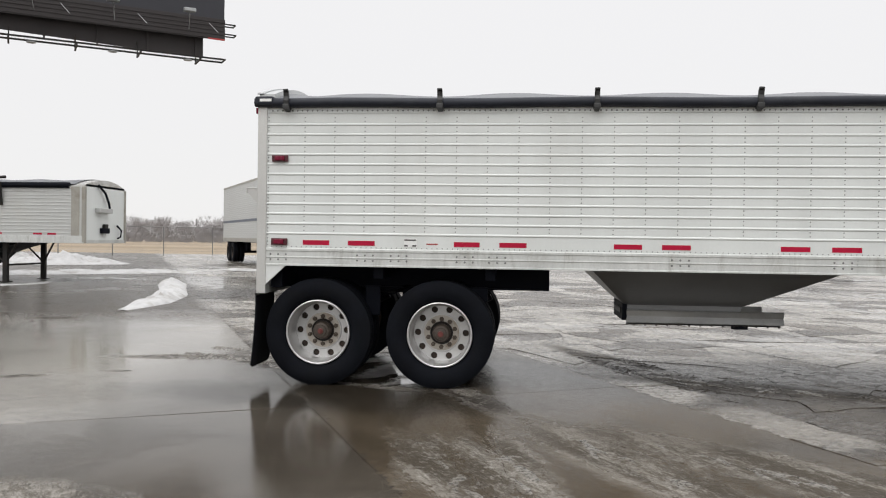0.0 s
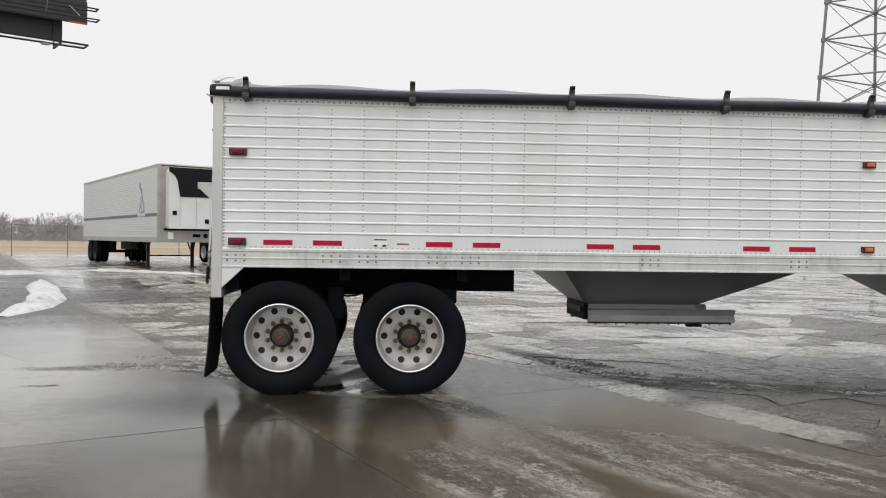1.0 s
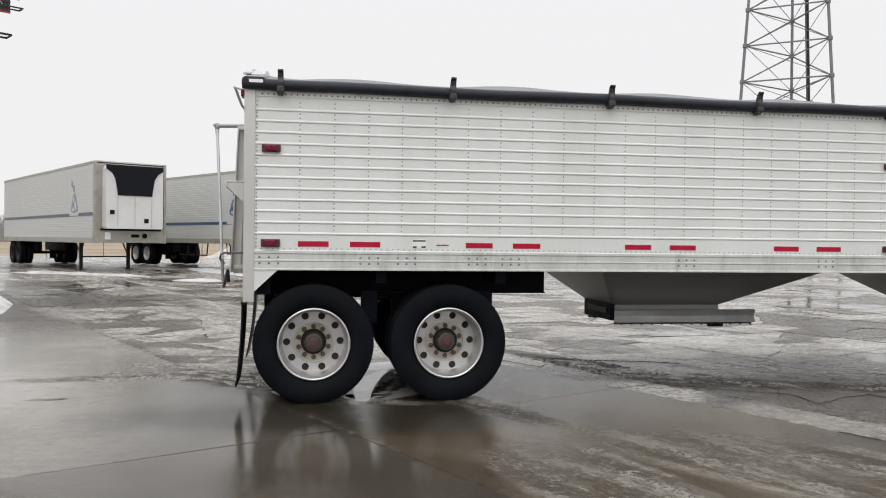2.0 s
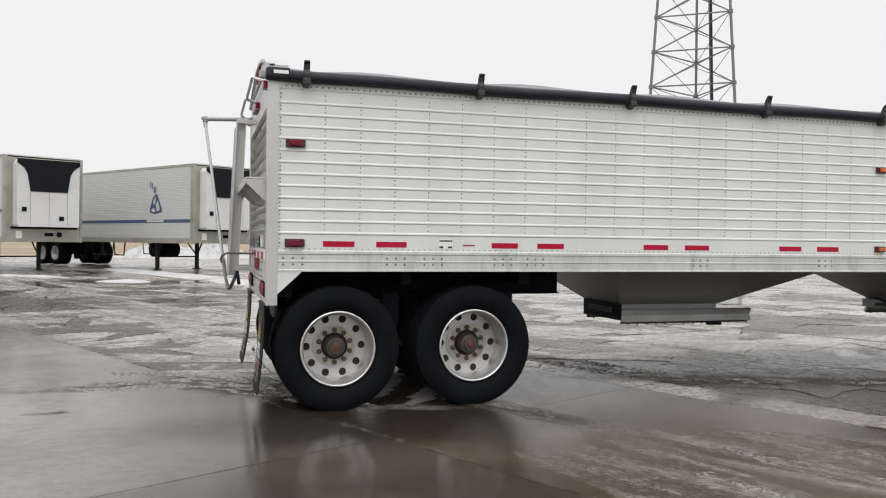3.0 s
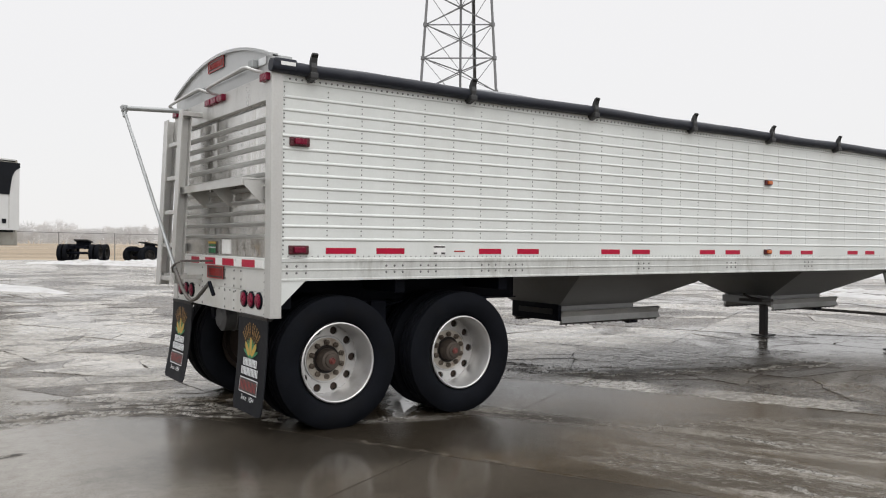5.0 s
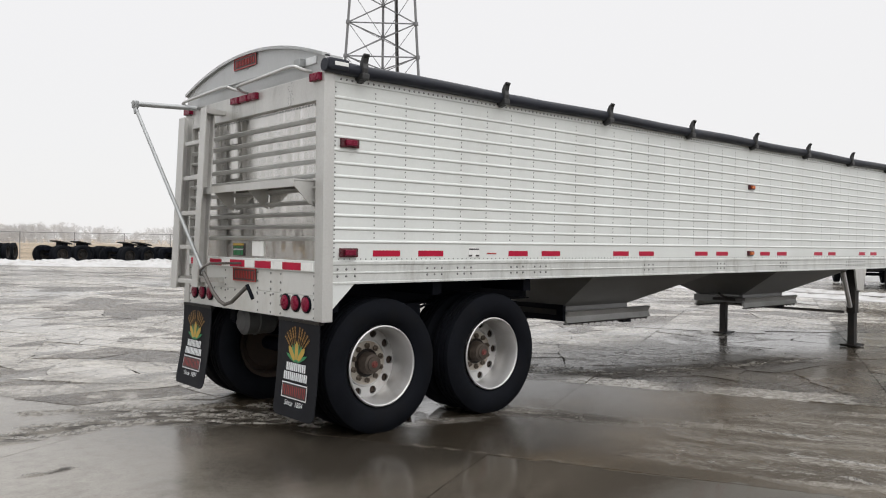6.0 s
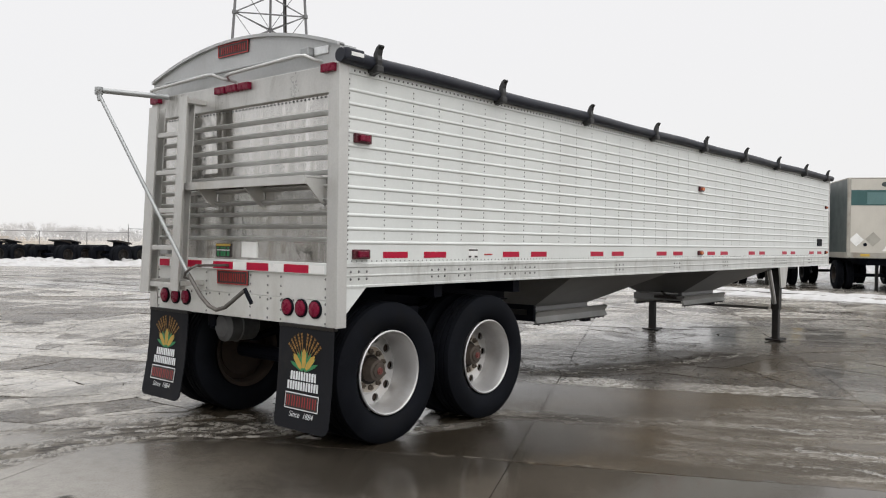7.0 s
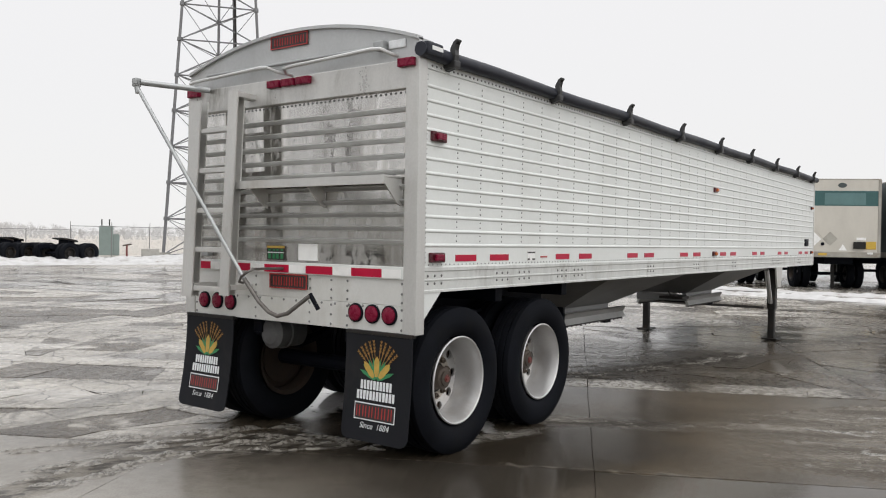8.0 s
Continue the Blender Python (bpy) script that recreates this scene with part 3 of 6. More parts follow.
R = 0.545
TYRE_ME = to_mesh("tyre", lathe(tyre_profile(R, 0.27) + [tyre_profile(R, 0.27)[0]], 56), TYRE, True)
_rim = lathe([(0.322, -0.096), (0.328, -0.106), (0.328, -0.113), (0.319, -0.118), (0.310, -0.112), (0.304, -0.096), (0.299, -0.07), (0.292, -0.045), (0.293, 0.055), (0.292, 0.115), (0.287, 0.127)], 56)
_rim = join(_rim, rim_disc(0.127, 0.200, 0.287, 10, 0.034, 0.247))
_rim = lathe([(0.200, 0.127), (0.199, 0.133), (0.193, 0.133), (0.191, 0.118), (0.180, 0.115), (0.10, 0.115)], 40, _rim)
_rim = lathe([(0.290, 0.124), (0.31, 0.124), (0.332, 0.115)], 40, _rim)
RIM_ME = to_mesh("wheel", _rim, RIM, True)
HUB_ME = to_mesh("hub", lathe([(0.094, 0.118), (0.094, 0.088), (0.088, 0.080), (0.084, 0.035), (0.079, 0.022), (0.060, 0.016), (0.056, 0.004), (0.038, 0.0), (0, 0.0)], 32), RUST, True)
# Solid dark ring: its colour stands for the shaded gap round the hub.
HUB_SHADE_ME = to_mesh("hub_gap", lathe([(0.118, 0.1125), (0.116, 0.1085), (0.108, 0.1095), (0.094, 0.1120)], 32), GREASE_AND_SHADE, True)
FACE_ME = to_mesh("bolt_ring", lathe([(0.181, 0.1150), (0.179, 0.1112), (0.150, 0.1100), (0.122, 0.1105), (0.118, 0.1145)], 40), RINGSTAIN, True)
CAP_ME = to_mesh("hub_plug", lathe([(0.029, 0.0005), (0.029, -0.006), (0.024, -0.008), (0.021, -0.004), (0.018, -0.004), (0.015, -0.011), (0, -0.012)], 20), REDCAP, True)
NUT_ME = to_mesh("lug_nut", lathe([(0.024, 0.116), (0.024, 0.090), (0.017, 0.086), (0.012, 0.086), (0.010, 0.072), (0, 0.072)], 6), NUT)
DRUM_ME = to_mesh("brake_drum", lathe([(0, 0.155), (0.272, 0.155), (0.275, 0.17), (0.275, 0.33), (0.23, 0.34), (0.23, 0.36), (0, 0.36)], 36), DRUM, True)
INNER_ME = to_mesh("wheel", lathe([(0.332, -0.115), (0.30, -0.10), (0.285, -0.06), (0.285, 0.03), (0.22, 0.05), (0.20, 0.115), (0.2, 0.12), (0.29, 0.115), (0.338, 0.115)], 40), DRUM, True)


def dual_wheel(x, y_out, z, side, parent, seed, full=True):
    """side +1: outer face towards -y; -1: towards +y."""
    turn = pose(x, y_out + side * 0.135, z, 0, 0, 0 if side > 0 else 180) @ pose(0, 0, 0, 0, seed * 17.0, 0)
    w = shared("wheel", RIM_ME, parent, turn, "dull aluminium ten-hole wheel with rusty hub")
    shared("tyre", TYRE_ME, w)
    if full:
        shared("hub", HUB_ME, w, None, "rust-brown wheel hub")
        shared("hub_plug", CAP_ME, w, None, "dull red hub oil plug")
        shared("hub_gap", HUB_SHADE_ME, w)
        shared("bolt_ring", FACE_ME, w, None, "rust-stained bolt ring")
        for k in range(10):
            a = k * math.tau / 10
            shared("lug_nut", NUT_ME, w, pose(0.143 * math.cos(a), 0, 0.143 * math.sin(a)))
    shared("brake_drum", DRUM_ME, w)
    v = shared("wheel", INNER_ME, parent, pose(x, y_out + side * 0.46, z, 0, 0, 180 if side > 0 else 0), "inner dual wheel")
    shared("tyre", TYRE_ME, v)


def arch(y, base=2.94, top=0.206):
    return base + top * (1 - ((y - W / 2) / (W / 2)) ** 2)


RIVETS = bmesh.new()
trailer = thing("grain_trailer", "white ribbed aluminium hopper-bottom grain trailer with dark rolled tarp", "trailer")


def trailer_body(t):
    # side walls: stacked ribbed planks
    for y, s in ((0.0, 1), (W, -1)):
        zs = [1.524 + PITCH * i for i in range(12)] + [ZT]
        for z0, z1 in zip(zs, zs[1:]):
            prof = [(y + s * 0.03, z1), (y, z1), (y, z0 + 0.026), (y - s * 0.0045, z0 + 0.021), (y - s * 0.0075, z0 + 0.014), (y - s * 0.007, z0 + 0.008), (y - s * 0.004, z0 + 0.003), (y, z0), (y + s * 0.03, z0)]
            part("side_panel", prism(prof, "x", 0.083, L), WHITE, t, smooth=True)
        part("lower_panel", box(0.083, L, y, y + s * 0.03, ZR, 1.524), WHITE, t)
        part("top_rail", box(0.083, L, y - s * 0.008, y + s * 0.05, ZT, 2.812, 0.003), WHITE, t)
        # ribbed bottom rail
        prof = [(y + s * 0.05, ZR), (y - s * 0.006, ZR), (y - s * 0.012, ZR - 0.008), (y - s * 0.012, ZR - 0.030), (y - s * 0.004, ZR - 0.036), (y - s * 0.004, ZR - 0.085),
                (y - s * 0.010, ZR - 0.090), (y - s * 0.010, ZR - 0.098), (y - s * 0.004, ZR - 0.103), (y - s * 0.004, ZB + 0.020), (y - s * 0.012, ZB + 0.014), (y - s * 0.012, ZB), (y + s * 0.06, ZB)]
        part("bottom_rail", prism(prof, "x", 0.083, L), RAILMAT, t, "scuffed ribbed aluminium bottom rail")
        # rear corner post with its gusset
        part("corner_post", box(-0.012, 0.083, y - s * 0.016, y + s * 0.10, 0.925, 2.815, 0.006), POST, t, "bare aluminium corner post")
        part("gusset", prism([(0.083, ZB), (0.285, ZB), (0.085, 1.02), (0.083, 1.02)], "y", y - s * 0.006, y + s * 0.02), WHITE, t)
        part("front_post", box(L, L + 0.05, y - s * 0.012, y + s * 0.10, ZB, 2.815, 0.012), POST, t)
    pts = []
    for i in range(39):
        x = 0.472 + 0.3065 * i
        for k in range(13):
            z0 = 1.524 + PITCH * k if k < 12 else 0
            if k < 12:
                for q in (0.045, 0.083):
                    if z0 + q < 2.735:
                        pts.append((x, -0.001, z0 + q))
    join(RIVETS, studs([p for p in pts if p[0] < 6.0], (0, -1, 0), 0.0066, 0.004))
    join(RIVETS, studs([p for p in pts if p[0] >= 6.0], (0, -1, 0), 0.0052, 0.003))
    pts = [(0.14 + 0.051 * i, -0.009, 2.770) for i in range(240)]
    join(RIVETS, studs(pts, (0, -1, 0), 0.0095, 0.006))
    pts = [(0.14 + 0.051 * i, -0.001, ZR + 0.012) for i in range(240)]
    join(RIVETS, studs(pts, (0, -1, 0), 0.006, 0.004))
    pts = [(0.098, -0.001, 1.42 + 0.0338 * k) for k in range(39)]
    join(RIVETS, studs(pts, (0, -1, 0), 0.007, 0.005))
    pts = []
    for gx in (0.13, 1.02, 1.36, 2.02, 2.34, 4.1, 5.6, 7.2, 9.3, 9.55, 9.8, 11.2):
        for k in range(3):
            for z in (1.325, 1.272):
                pts.append((gx + 0.08 * k, -0.005, z))
    join(RIVETS, studs(pts, (0, -1, 0), 0.011, 0.007))
    # reflective tape, red lengths
    for a, b in ((0.462, 0.733), (0.924, 1.196), (1.99, 2.245), (2.44, 2.705), (3.548, 3.815), (4.005, 4.275), (5.11, 5.38), (5.578, 5.848), (6.655, 6.91), (7.115, 7.38),
                 (8.22, 8.475), (8.68, 8.92), (9.77, 10.0), (10.21, 10.45), (11.27, 11.53), (11.76, 12.02)):
        part("reflective_tape", box(a, b, -0.003, 0.001, 1.422, 1.470), REDTAPE, t, "red reflective tape strip")
    d = part("load_decal", box(1.49, 1.62, -0.003, 0.001, 1.415, 1.495), WHITETAPE, t, "white decal with black bars")
    part("print_bar", join(box(1.495, 1.615, -0.005, -0.002, 1.478, 1.490), box(1.495, 1.53, -0.005, -0.002, 1.42, 1.435)), SIGNBLACK, d)
    part("print_bar", box(1.575, 1.615, -0.005, -0.002, 1.42, 1.435), SIGNBLACK, d)
    d = part("small_decal", box(1.715, 1.83, -0.003, 0.001, 1.44, 1.452), SIGNRED, t, "faded red print")
    for z in (2.29, 1.452):
        lamp_box(0.222, z, LENS, t)
        lamp_box(6.38, z + (0.0 if z > 2 else 0.0), AMBER, t, w=0.13, h=0.062)
    lamp_box(12.22, 2.29, AMBER, t, w=0.06, h=0.06)
    lamp_box(12.25, 1.452, AMBER, t, w=0.06, h=0.06)
    part("document_box", box(11.72, 11.98, -0.02, 0.0, 1.57, 1.70, 0.005), BLACK, t, "small dark plate")
    # front wall and floor deck
    part("front_wall", box(L - 0.02, L + 0.03, 0.06, W - 0.06, ZB, 2.85, 0.004), WHITE, t)
    # tarp roll, hooks, tarp
    tube = pipe([(-0.03, -0.035, 2.852)] + [(0.3 + 0.5 * k, -0.035, 2.842 + 0.006 * math.sin(k * 1.3)) for k in range(25)] + [(L + 0.03, -0.035, 2.842)], 0.050, 12)
    part("tarp_roll", tube, ROLL, t, "dark rolled tarp edge along the top rail", True)
    part("end_cap", box(-0.02, 0.165, -0.09, 0.02, 2.818, 2.905, 0.02), ROLL, t)
    part("label_strip", box(0.03, 0.150, -0.0935, -0.089, 2.850, 2.878), WHITETAPE, t)
    for x in (0.30, 1.84, 3.36, 4.88, 6.34, 7.81, 9.25, 10.70, 12.03):
        h = prism([(-0.075, 2.77), (-0.10, 2.80), (-0.108, 2.86), (-0.092, 2.90), (-0.10, 2.94), (-0.125, 2.957), (-0.124, 2.967), (-0.11, 2.972), (-0.085, 2.955), (-0.058, 2.91), (-0.056, 2.90), (-0.07, 2.86), (-0.07, 2.81), (-0.02, 2.77), (-0.02, 2.755)], "x", x - 0.025, x + 0.025)
        bmesh.ops.bevel(h, geom=[e for e in h.edges if abs(e.verts[0].co.x - e.verts[1].co.x) < 1e-4], offset=0.007, segments=2, affect="EDGES", profile=0.6)
        part("tarp_stop_hook", h, HOOK, t, "dark steel tarp stop hook")
        part("hook_bracket", box(x - 0.034, x + 0.034, -0.112, -0.005, 2.772, 2.825, 0.012), HOOK, t)
    bm = bmesh.new()
    rows = []
    for i in range(90):
        x = 0.05 + (L - 0.05) * i / 89
        sag = 0.022 * math.sin((x - 0.3) / 1.535 * math.tau - 1.35) + 0.012 * noise.noise((x * 1.3, 0.3, 1.7))
        rows.append([bm.verts.new((x, W * j / 14, 2.885 + (0.20 + sag + 0.075 * max(0.0, 1 - x / 0.45)) * (1 - (2 * j / 14 - 1) ** 2))) for j in range(15)])
    for r0, r1 in zip(rows, rows[1:]):
        for j in range(14):
            bm.faces.new((r0[j], r0[j + 1], r1[j + 1], r1[j]))
    part("tarp", bm, VINYL, t, "grey vinyl roll tarp over curved bows", True)


def trailer_under(t):
    # hoppers
    for x0, x1, b0, b1 in ((3.33, 5.75, 3.77, 4.98), (7.32, 9.78, 7.80, 9.03)):
        y0, y1, c0, c1, zb = 0.05, W - 0.05, 0.86, W - 0.86, 0.82
        bm = bmesh.new()
        top = [bm.verts.new(p) for p in ((x0, y0, ZB + 0.02), (x1, y0, ZB + 0.02), (x1, y1, ZB + 0.02), (x0, y1, ZB + 0.02))]
        low = [bm.verts.new(p) for p in ((b0, c0, zb), (b1, c0, zb), (b1, c1, zb), (b0, c1, zb))]
        for k in range(4):
            j = (k + 1) % 4
            bm.faces.new((top[k], top[j], low[j], low[k]))
        part("hopper", bm, HOPPER, t, "sloped grey sheet-metal hopper")
        g = part("gate_frame", box(b0, b1, c0 - 0.01, c0 + 0.05, 0.70, 0.83, 0.004), HOPPER, t)
        part("gate_frame", box(b0, b1, c1 - 0.05, c1 + 0.01, 0.70, 0.83, 0.004), HOPPER, t)
        part("gate_end_plate", box(b0 - 0.03, b0 + 0.02, c0 - 0.03, c1 + 0.03, 0.66 if b0 < 5 else 0.70, 0.86 if b0 < 5 else 0.80, 0.006), BLACK if b0 < 5 else HOPPER, g, "slide-gate end plate")
        if b0 < 5:
            part("gate_recess", box(b0 - 0.042, b0 - 0.028, c0 + 0.06, c1 - 0.10, 0.73, 0.79, 0.004), DARKSTEEL, g)
        else:
            part("gate_crank", pipe([(b0 - 0.02, c0 + 0.15, 0.765), (b0 - 0.28, c0 + 0.12, 0.80), (b0 - 0.50, c0 + 0.08, 0.86)], 0.016, 6), GREASE_AND_SHADE, g, "greasy gate crank")
            part("crank_bracket", box(b0 - 0.30, b0 - 0.02, c0 - 0.06, c0 + 0.30, 0.745, 0.785, 0.006), GREASE_AND_SHADE, g)
        for y, s in ((c0, 1), (c1, -1)):
            prof = [(y - s * 0.02, 0.775), (y - s * 0.055, 0.765), (y - s * 0.02, 0.705), (y - s * 0.055, 0.640), (y - s * 0.02, 0.632), (y + s * 0.012, 0.700)]
            part("gate_rail", prism(prof, "x", b0 + 0.015, b1 + 0.43), ALU, g, "bright slide-gate rail")
            part("rail_lip", box(b0 + 0.015, b1 + 0.40, y - s * 0.030, y + s * 0.002, 0.618, 0.632, 0.003), GREASE_AND_SHADE, g, "grimy lower lip")
            for k in range(14):
                part("bolt", rod((b0 + 0.10 + 0.115 * k, y - s * 0.02, 0.606), (b0 + 0.10 + 0.115 * k, y - s * 0.02, 0.62), 0.010, 6), GREASE_AND_SHADE, g)
        part("gate_shaft", join(rod((b0 + 1.2, c0 - 0.03, 0.61), (b0 + 1.2, c1 + 0.03, 0.61), 0.02), box(b0 + 1.12, b0 + 1.28, c0 - 0.02, c0 + 0.05, 0.585, 0.635, 0.006)), BLACK, g)
    # cross shell between hoppers and the nose
    part("floor_pan", box(9.75, L, 0.06, W - 0.06, ZB, ZB + 0.04), HOPPER, t)
    part("floor_pan", box(5.72, 7.34, 0.06, W - 0.06, ZB + 0.02, ZB + 0.05), HOPPER, t)
    part("floor_pan", box(0.1, 3.34, 0.06, W - 0.06, ZB, ZB + 0.03), BLACK, t)
    # running gear frame
    for y in (0.72, W - 0.72):
        rail = part("frame_rail", box(0.12, 2.955, y - 0.05, y + 0.05, 0.965, 1.205, 0.006), BLACK, t)
        for k in (-1, 1):
            part("rail_flange", box(0.12, 2.955, y + 0.05 * k, y + 0.09 * k, 0.965, 0.98, 0.003), BLACK, rail)
    part("cross_member", box(2.80, 2.90, 0.77, W - 0.77, 0.985, 1.2, 0.004), BLACK, t)
    for x in (1.22, 2.35):
        part("cross_member", box(x - 0.05, x + 0.05, 0.10, W - 0.10, 1.09, 1.205, 0.004), BLACK, t)
    part("cross_member", box(0.10, 0.22, 0.11, W - 0.11, 0.985, 1.2, 0.004), BLACK, t)
    for x in (0.612, 1.853):
        part("axle", rod((x, 0.5, 0.54), (x, W - 0.5, 0.54), 0.065, 16), BLACK, t)
        for y in (0.72, W - 0.72):
            part("spring", pipe([(x - 0.45, y, 0.82), (x - 0.25, y, 0.72), (x, y, 0.67), (x + 0.25, y, 0.72), (x + 0.45, y, 0.82)], 0.045, 6), BLACK, t)
            part("hanger", box(x - 0.47, x - 0.38, y - 0.05, y + 0.05, 0.80, 1.01, 0.01), BLACK, t)
        part("air_chamber", rod((x + 0.2, 0.95, 0.62), (x + 0.38, 0.95, 0.62), 0.085, 16), BLACK, t)
    part("hanger", box(1.05, 1.205, 0.30, 0.36, 0.70, 1.01, 0.012), BLACK, t)
    part("hanger", box(2.14, 2.32, 0.30, 0.36, 0.86, 1.01, 0.012), BLACK, t)
    part("air_tank", rod((1.0, W / 2, 1.02), (1.75, W / 2, 1.02), 0.14, 20), BLACK, t, smooth=True)
    part("spring_brake", lathe([(0, -0.16), (0.10, -0.16), (0.13, -0.13), (0.13, 0.02), (0.14, 0.03), (0.13, 0.04), (0.13, 0.14), (0.09, 0.17), (0, 0.17)], 20), DULLGREY, t, "dull grey brake chamber", True).matrix_basis = pose(0.33, 1.62, 0.80, 0, 0, 90)
    part("air_line", pipe([(1.14, 0.4, 0.99), (1.20, 0.42, 0.955), (1.30, 0.42, 0.965), (1.42, 0.4, 0.99)], 0.010), BLACK, t)
    part("air_line", pipe([(1.14, 0.5, 0.94), (1.22, 0.52, 0.91), (1.32, 0.52, 0.92), (1.42, 0.5, 0.97)], 0.010), BLACK, t)
    for k, (x, seed) in enumerate(((0.612, 1.02), (1.853, 3.18))):
        dual_wheel(x, 0.03, 0.538, 1, t, seed)
        dual_wheel(x, W - 0.03, 0.538, -1, t, seed + 2)
    # landing gear
    for y, s in ((0.075, 1), (W - 0.21, -1)):
        leg = part("landing_leg", box(9.680, 9.820, y - 0.065, y + 0.065, 0.52, 1.2, 0.008), DARKSTEEL, t, "dark steel landing leg")
        part("inner_leg", box(9.695, 9.805, y - 0.05, y + 0.05, 0.03, 0.55, 0.006), DARKSTEEL, leg)
        part("foot_plate", prism([(9.580, 0.035), (9.605, 0.012), (9.895, 0.012), (9.920, 0.035), (9.900, 0.045), (9.820, 0.03), (9.680, 0.03), (9.600, 0.045)], "y", y - 0.12, y + 0.12), DARKSTEEL, leg)
        part("leg_bracket", prism([(9.580, ZB), (10.000, ZB), (9.900, 0.88), (9.680, 0.88)], "y", y - s * 0.075, y - s * 0.10), POST, leg, "white riveted leg bracket")
        part("brace", pipe([(9.380, y + s * 0.0, 1.17), (9.660, y + s * 0.0, 0.62)], 0.035, 8), ALU, leg, "bright diagonal brace")
    part("cross_shaft", pipe([(9.750, 0.2, 0.53), (9.750, W - 0.2, 0.53)], 0.022, 8), CRANKSTEEL, t)
    part("kingpin_plate", box(11.0, 12.2, 0.5, W - 0.5, 1.13, 1.21, 0.01), BLACK, t)
    part("air_coupling", join(rod((L - 0.2, 0.25, 1.22), (L - 0.2, 0.25, 1.05), 0.02), rod((L - 0.26, 0.25, 1.08), (L - 0.14, 0.25, 1.08), 0.025)), BLACK, t)


def flap_art(t, y0, y1, parent, lean):
    """The printed emblem on a mud flap: grain fan, two rows of blocks, a bordered box and a date line."""
    def at(u, v, e=0.0):
        z = 0.972 - v
        v = v - 0.052
        return (-0.024 - lean * v * v - 0.006 - e, y1 - u, z)

    def quad(pts, material, name):
        bm = bmesh.new()
        bm.faces.new([bm.verts.new(at(u, v, e)) for u, v, e in pts])
        ob = part(name, bm, material, parent)
        return ob

    cu = 0.30

    def strip(u0, v0, u1, v1, w, material, name, e=0.001):
        d = Vector((u1 - u0, v1 - v0)).normalized() * w / 2
        k = Vector((u1 - u0, v1 - v0)) * 0.25
        quad([(u0 - d.y * 0.5, v0 + d.x * 0.5, e), (u0 + k.x - d.y, v0 + k.y + d.x, e), (u1 - k.x - d.y, v1 - k.y + d.x, e), (u1, v1, e), (u1 - k.x + d.y, v1 - k.y - d.x, e), (u0 + k.x + d.y, v0 + k.y - d.x, e), (u0 + d.y * 0.5, v0 - d.x * 0.5, e)], material, name)

    for a in (-50, -40, -30, -19, -9, 9, 19, 30, 40, 50):
        s, c = math.sin(radians(a)), math.cos(radians(a))
        strip(cu + s * 0.06, 0.35 - c * 0.06, cu + s * 0.19, 0.345 - c * 0.205, 0.006, DECALGOLD, "wheat_stalk")
        for k in range(4):
            f = 0.15 + 0.022 * k
            for e in (-1, 1):
                strip(cu + s * f, 0.345 - c * f * 1.05, cu + s * (f + 0.020) + e * c * 0.009, 0.345 - c * (f + 0.020) * 1.05 + e * s * 0.009, 0.008, DECALGOLD, "wheat_grain")
    for a in (-68, -50, -28, -12, 12, 28, 50, 68):
        s, c = math.sin(radians(a)), math.cos(radians(a))
        strip(cu + s * 0.01, 0.380 - c * 0.01, cu + s * 0.165, 0.372 - c * 0.15, 0.026, DECALGREEN, "green_leaf", 0.002)
    for a, r in ((-46, 0.165), (0, 0.165), (46, 0.165)):
        s, c = math.sin(radians(a)), math.cos(radians(a))
        strip(cu + s * 0.035, 0.375 - c * 0.02, cu + s * r, 0.365 - c * r * 0.95, 0.046, DECALYELLOW, "corn_cob", 0.003)
    for row, (a, b, n) in enumerate(((0.155, 0.445, 5), (0.125, 0.475, 6))):
        v0 = 0.385 + 0.072 * row
        w = (b - a) / n
        for k in range(n):
            u, e = a + k * w, 0.001
            h = 0.062
            for f, g in ((0.06, 0.46), (0.58, 0.92)):
                quad([(u + w * f, v0, e), (u + w * g, v0, e), (u + w * g, v0 + h, e), (u + w * f, v0 + h, e)], DECALWHITE, "lettering_bar")
    quad([(0.115, 0.54, 0.001), (0.485, 0.54, 0.001), (0.485, 0.66, 0.001), (0.115, 0.66, 0.001)], DECALWHITE, "box_border")
    quad([(0.122, 0.548, 0.002), (0.478, 0.548, 0.002), (0.478, 0.652, 0.002), (0.122, 0.652, 0.002)], SIGNBLACK, "box_fill")
    for k in range(6):
        u = 0.134 + k * 0.0575
        for f, g in ((0.002, 0.011), (0.028, 0.037)):
            quad([(u + f, 0.562, 0.003), (u + g, 0.562, 0.003), (u + g, 0.638, 0.003), (u + f, 0.638, 0.003)], SIGNRED, "lettering_bar")
    # the date line
    for word, off in (("Since", -0.068), ("1884", 0.080)):
        cu_text = bpy.data.curves.new("date_line", "FONT")
        cu_text.body, cu_text.size, cu_text.align_x, cu_text.shear = word, 0.058, "CENTER", 0.25
        tmp = new("date_line", cu_text)
        me = bpy.data.meshes.new_from_object(tmp)
        bpy.data.objects.remove(tmp)
        for v in me.vertices:
            v.co = at(cu + off + v.co.x, 0.715 - v.co.y, 0.001)
        me.materials.append(DECALWHITE)
        shared("date_line", me, parent, None, "small white printed word " + word)


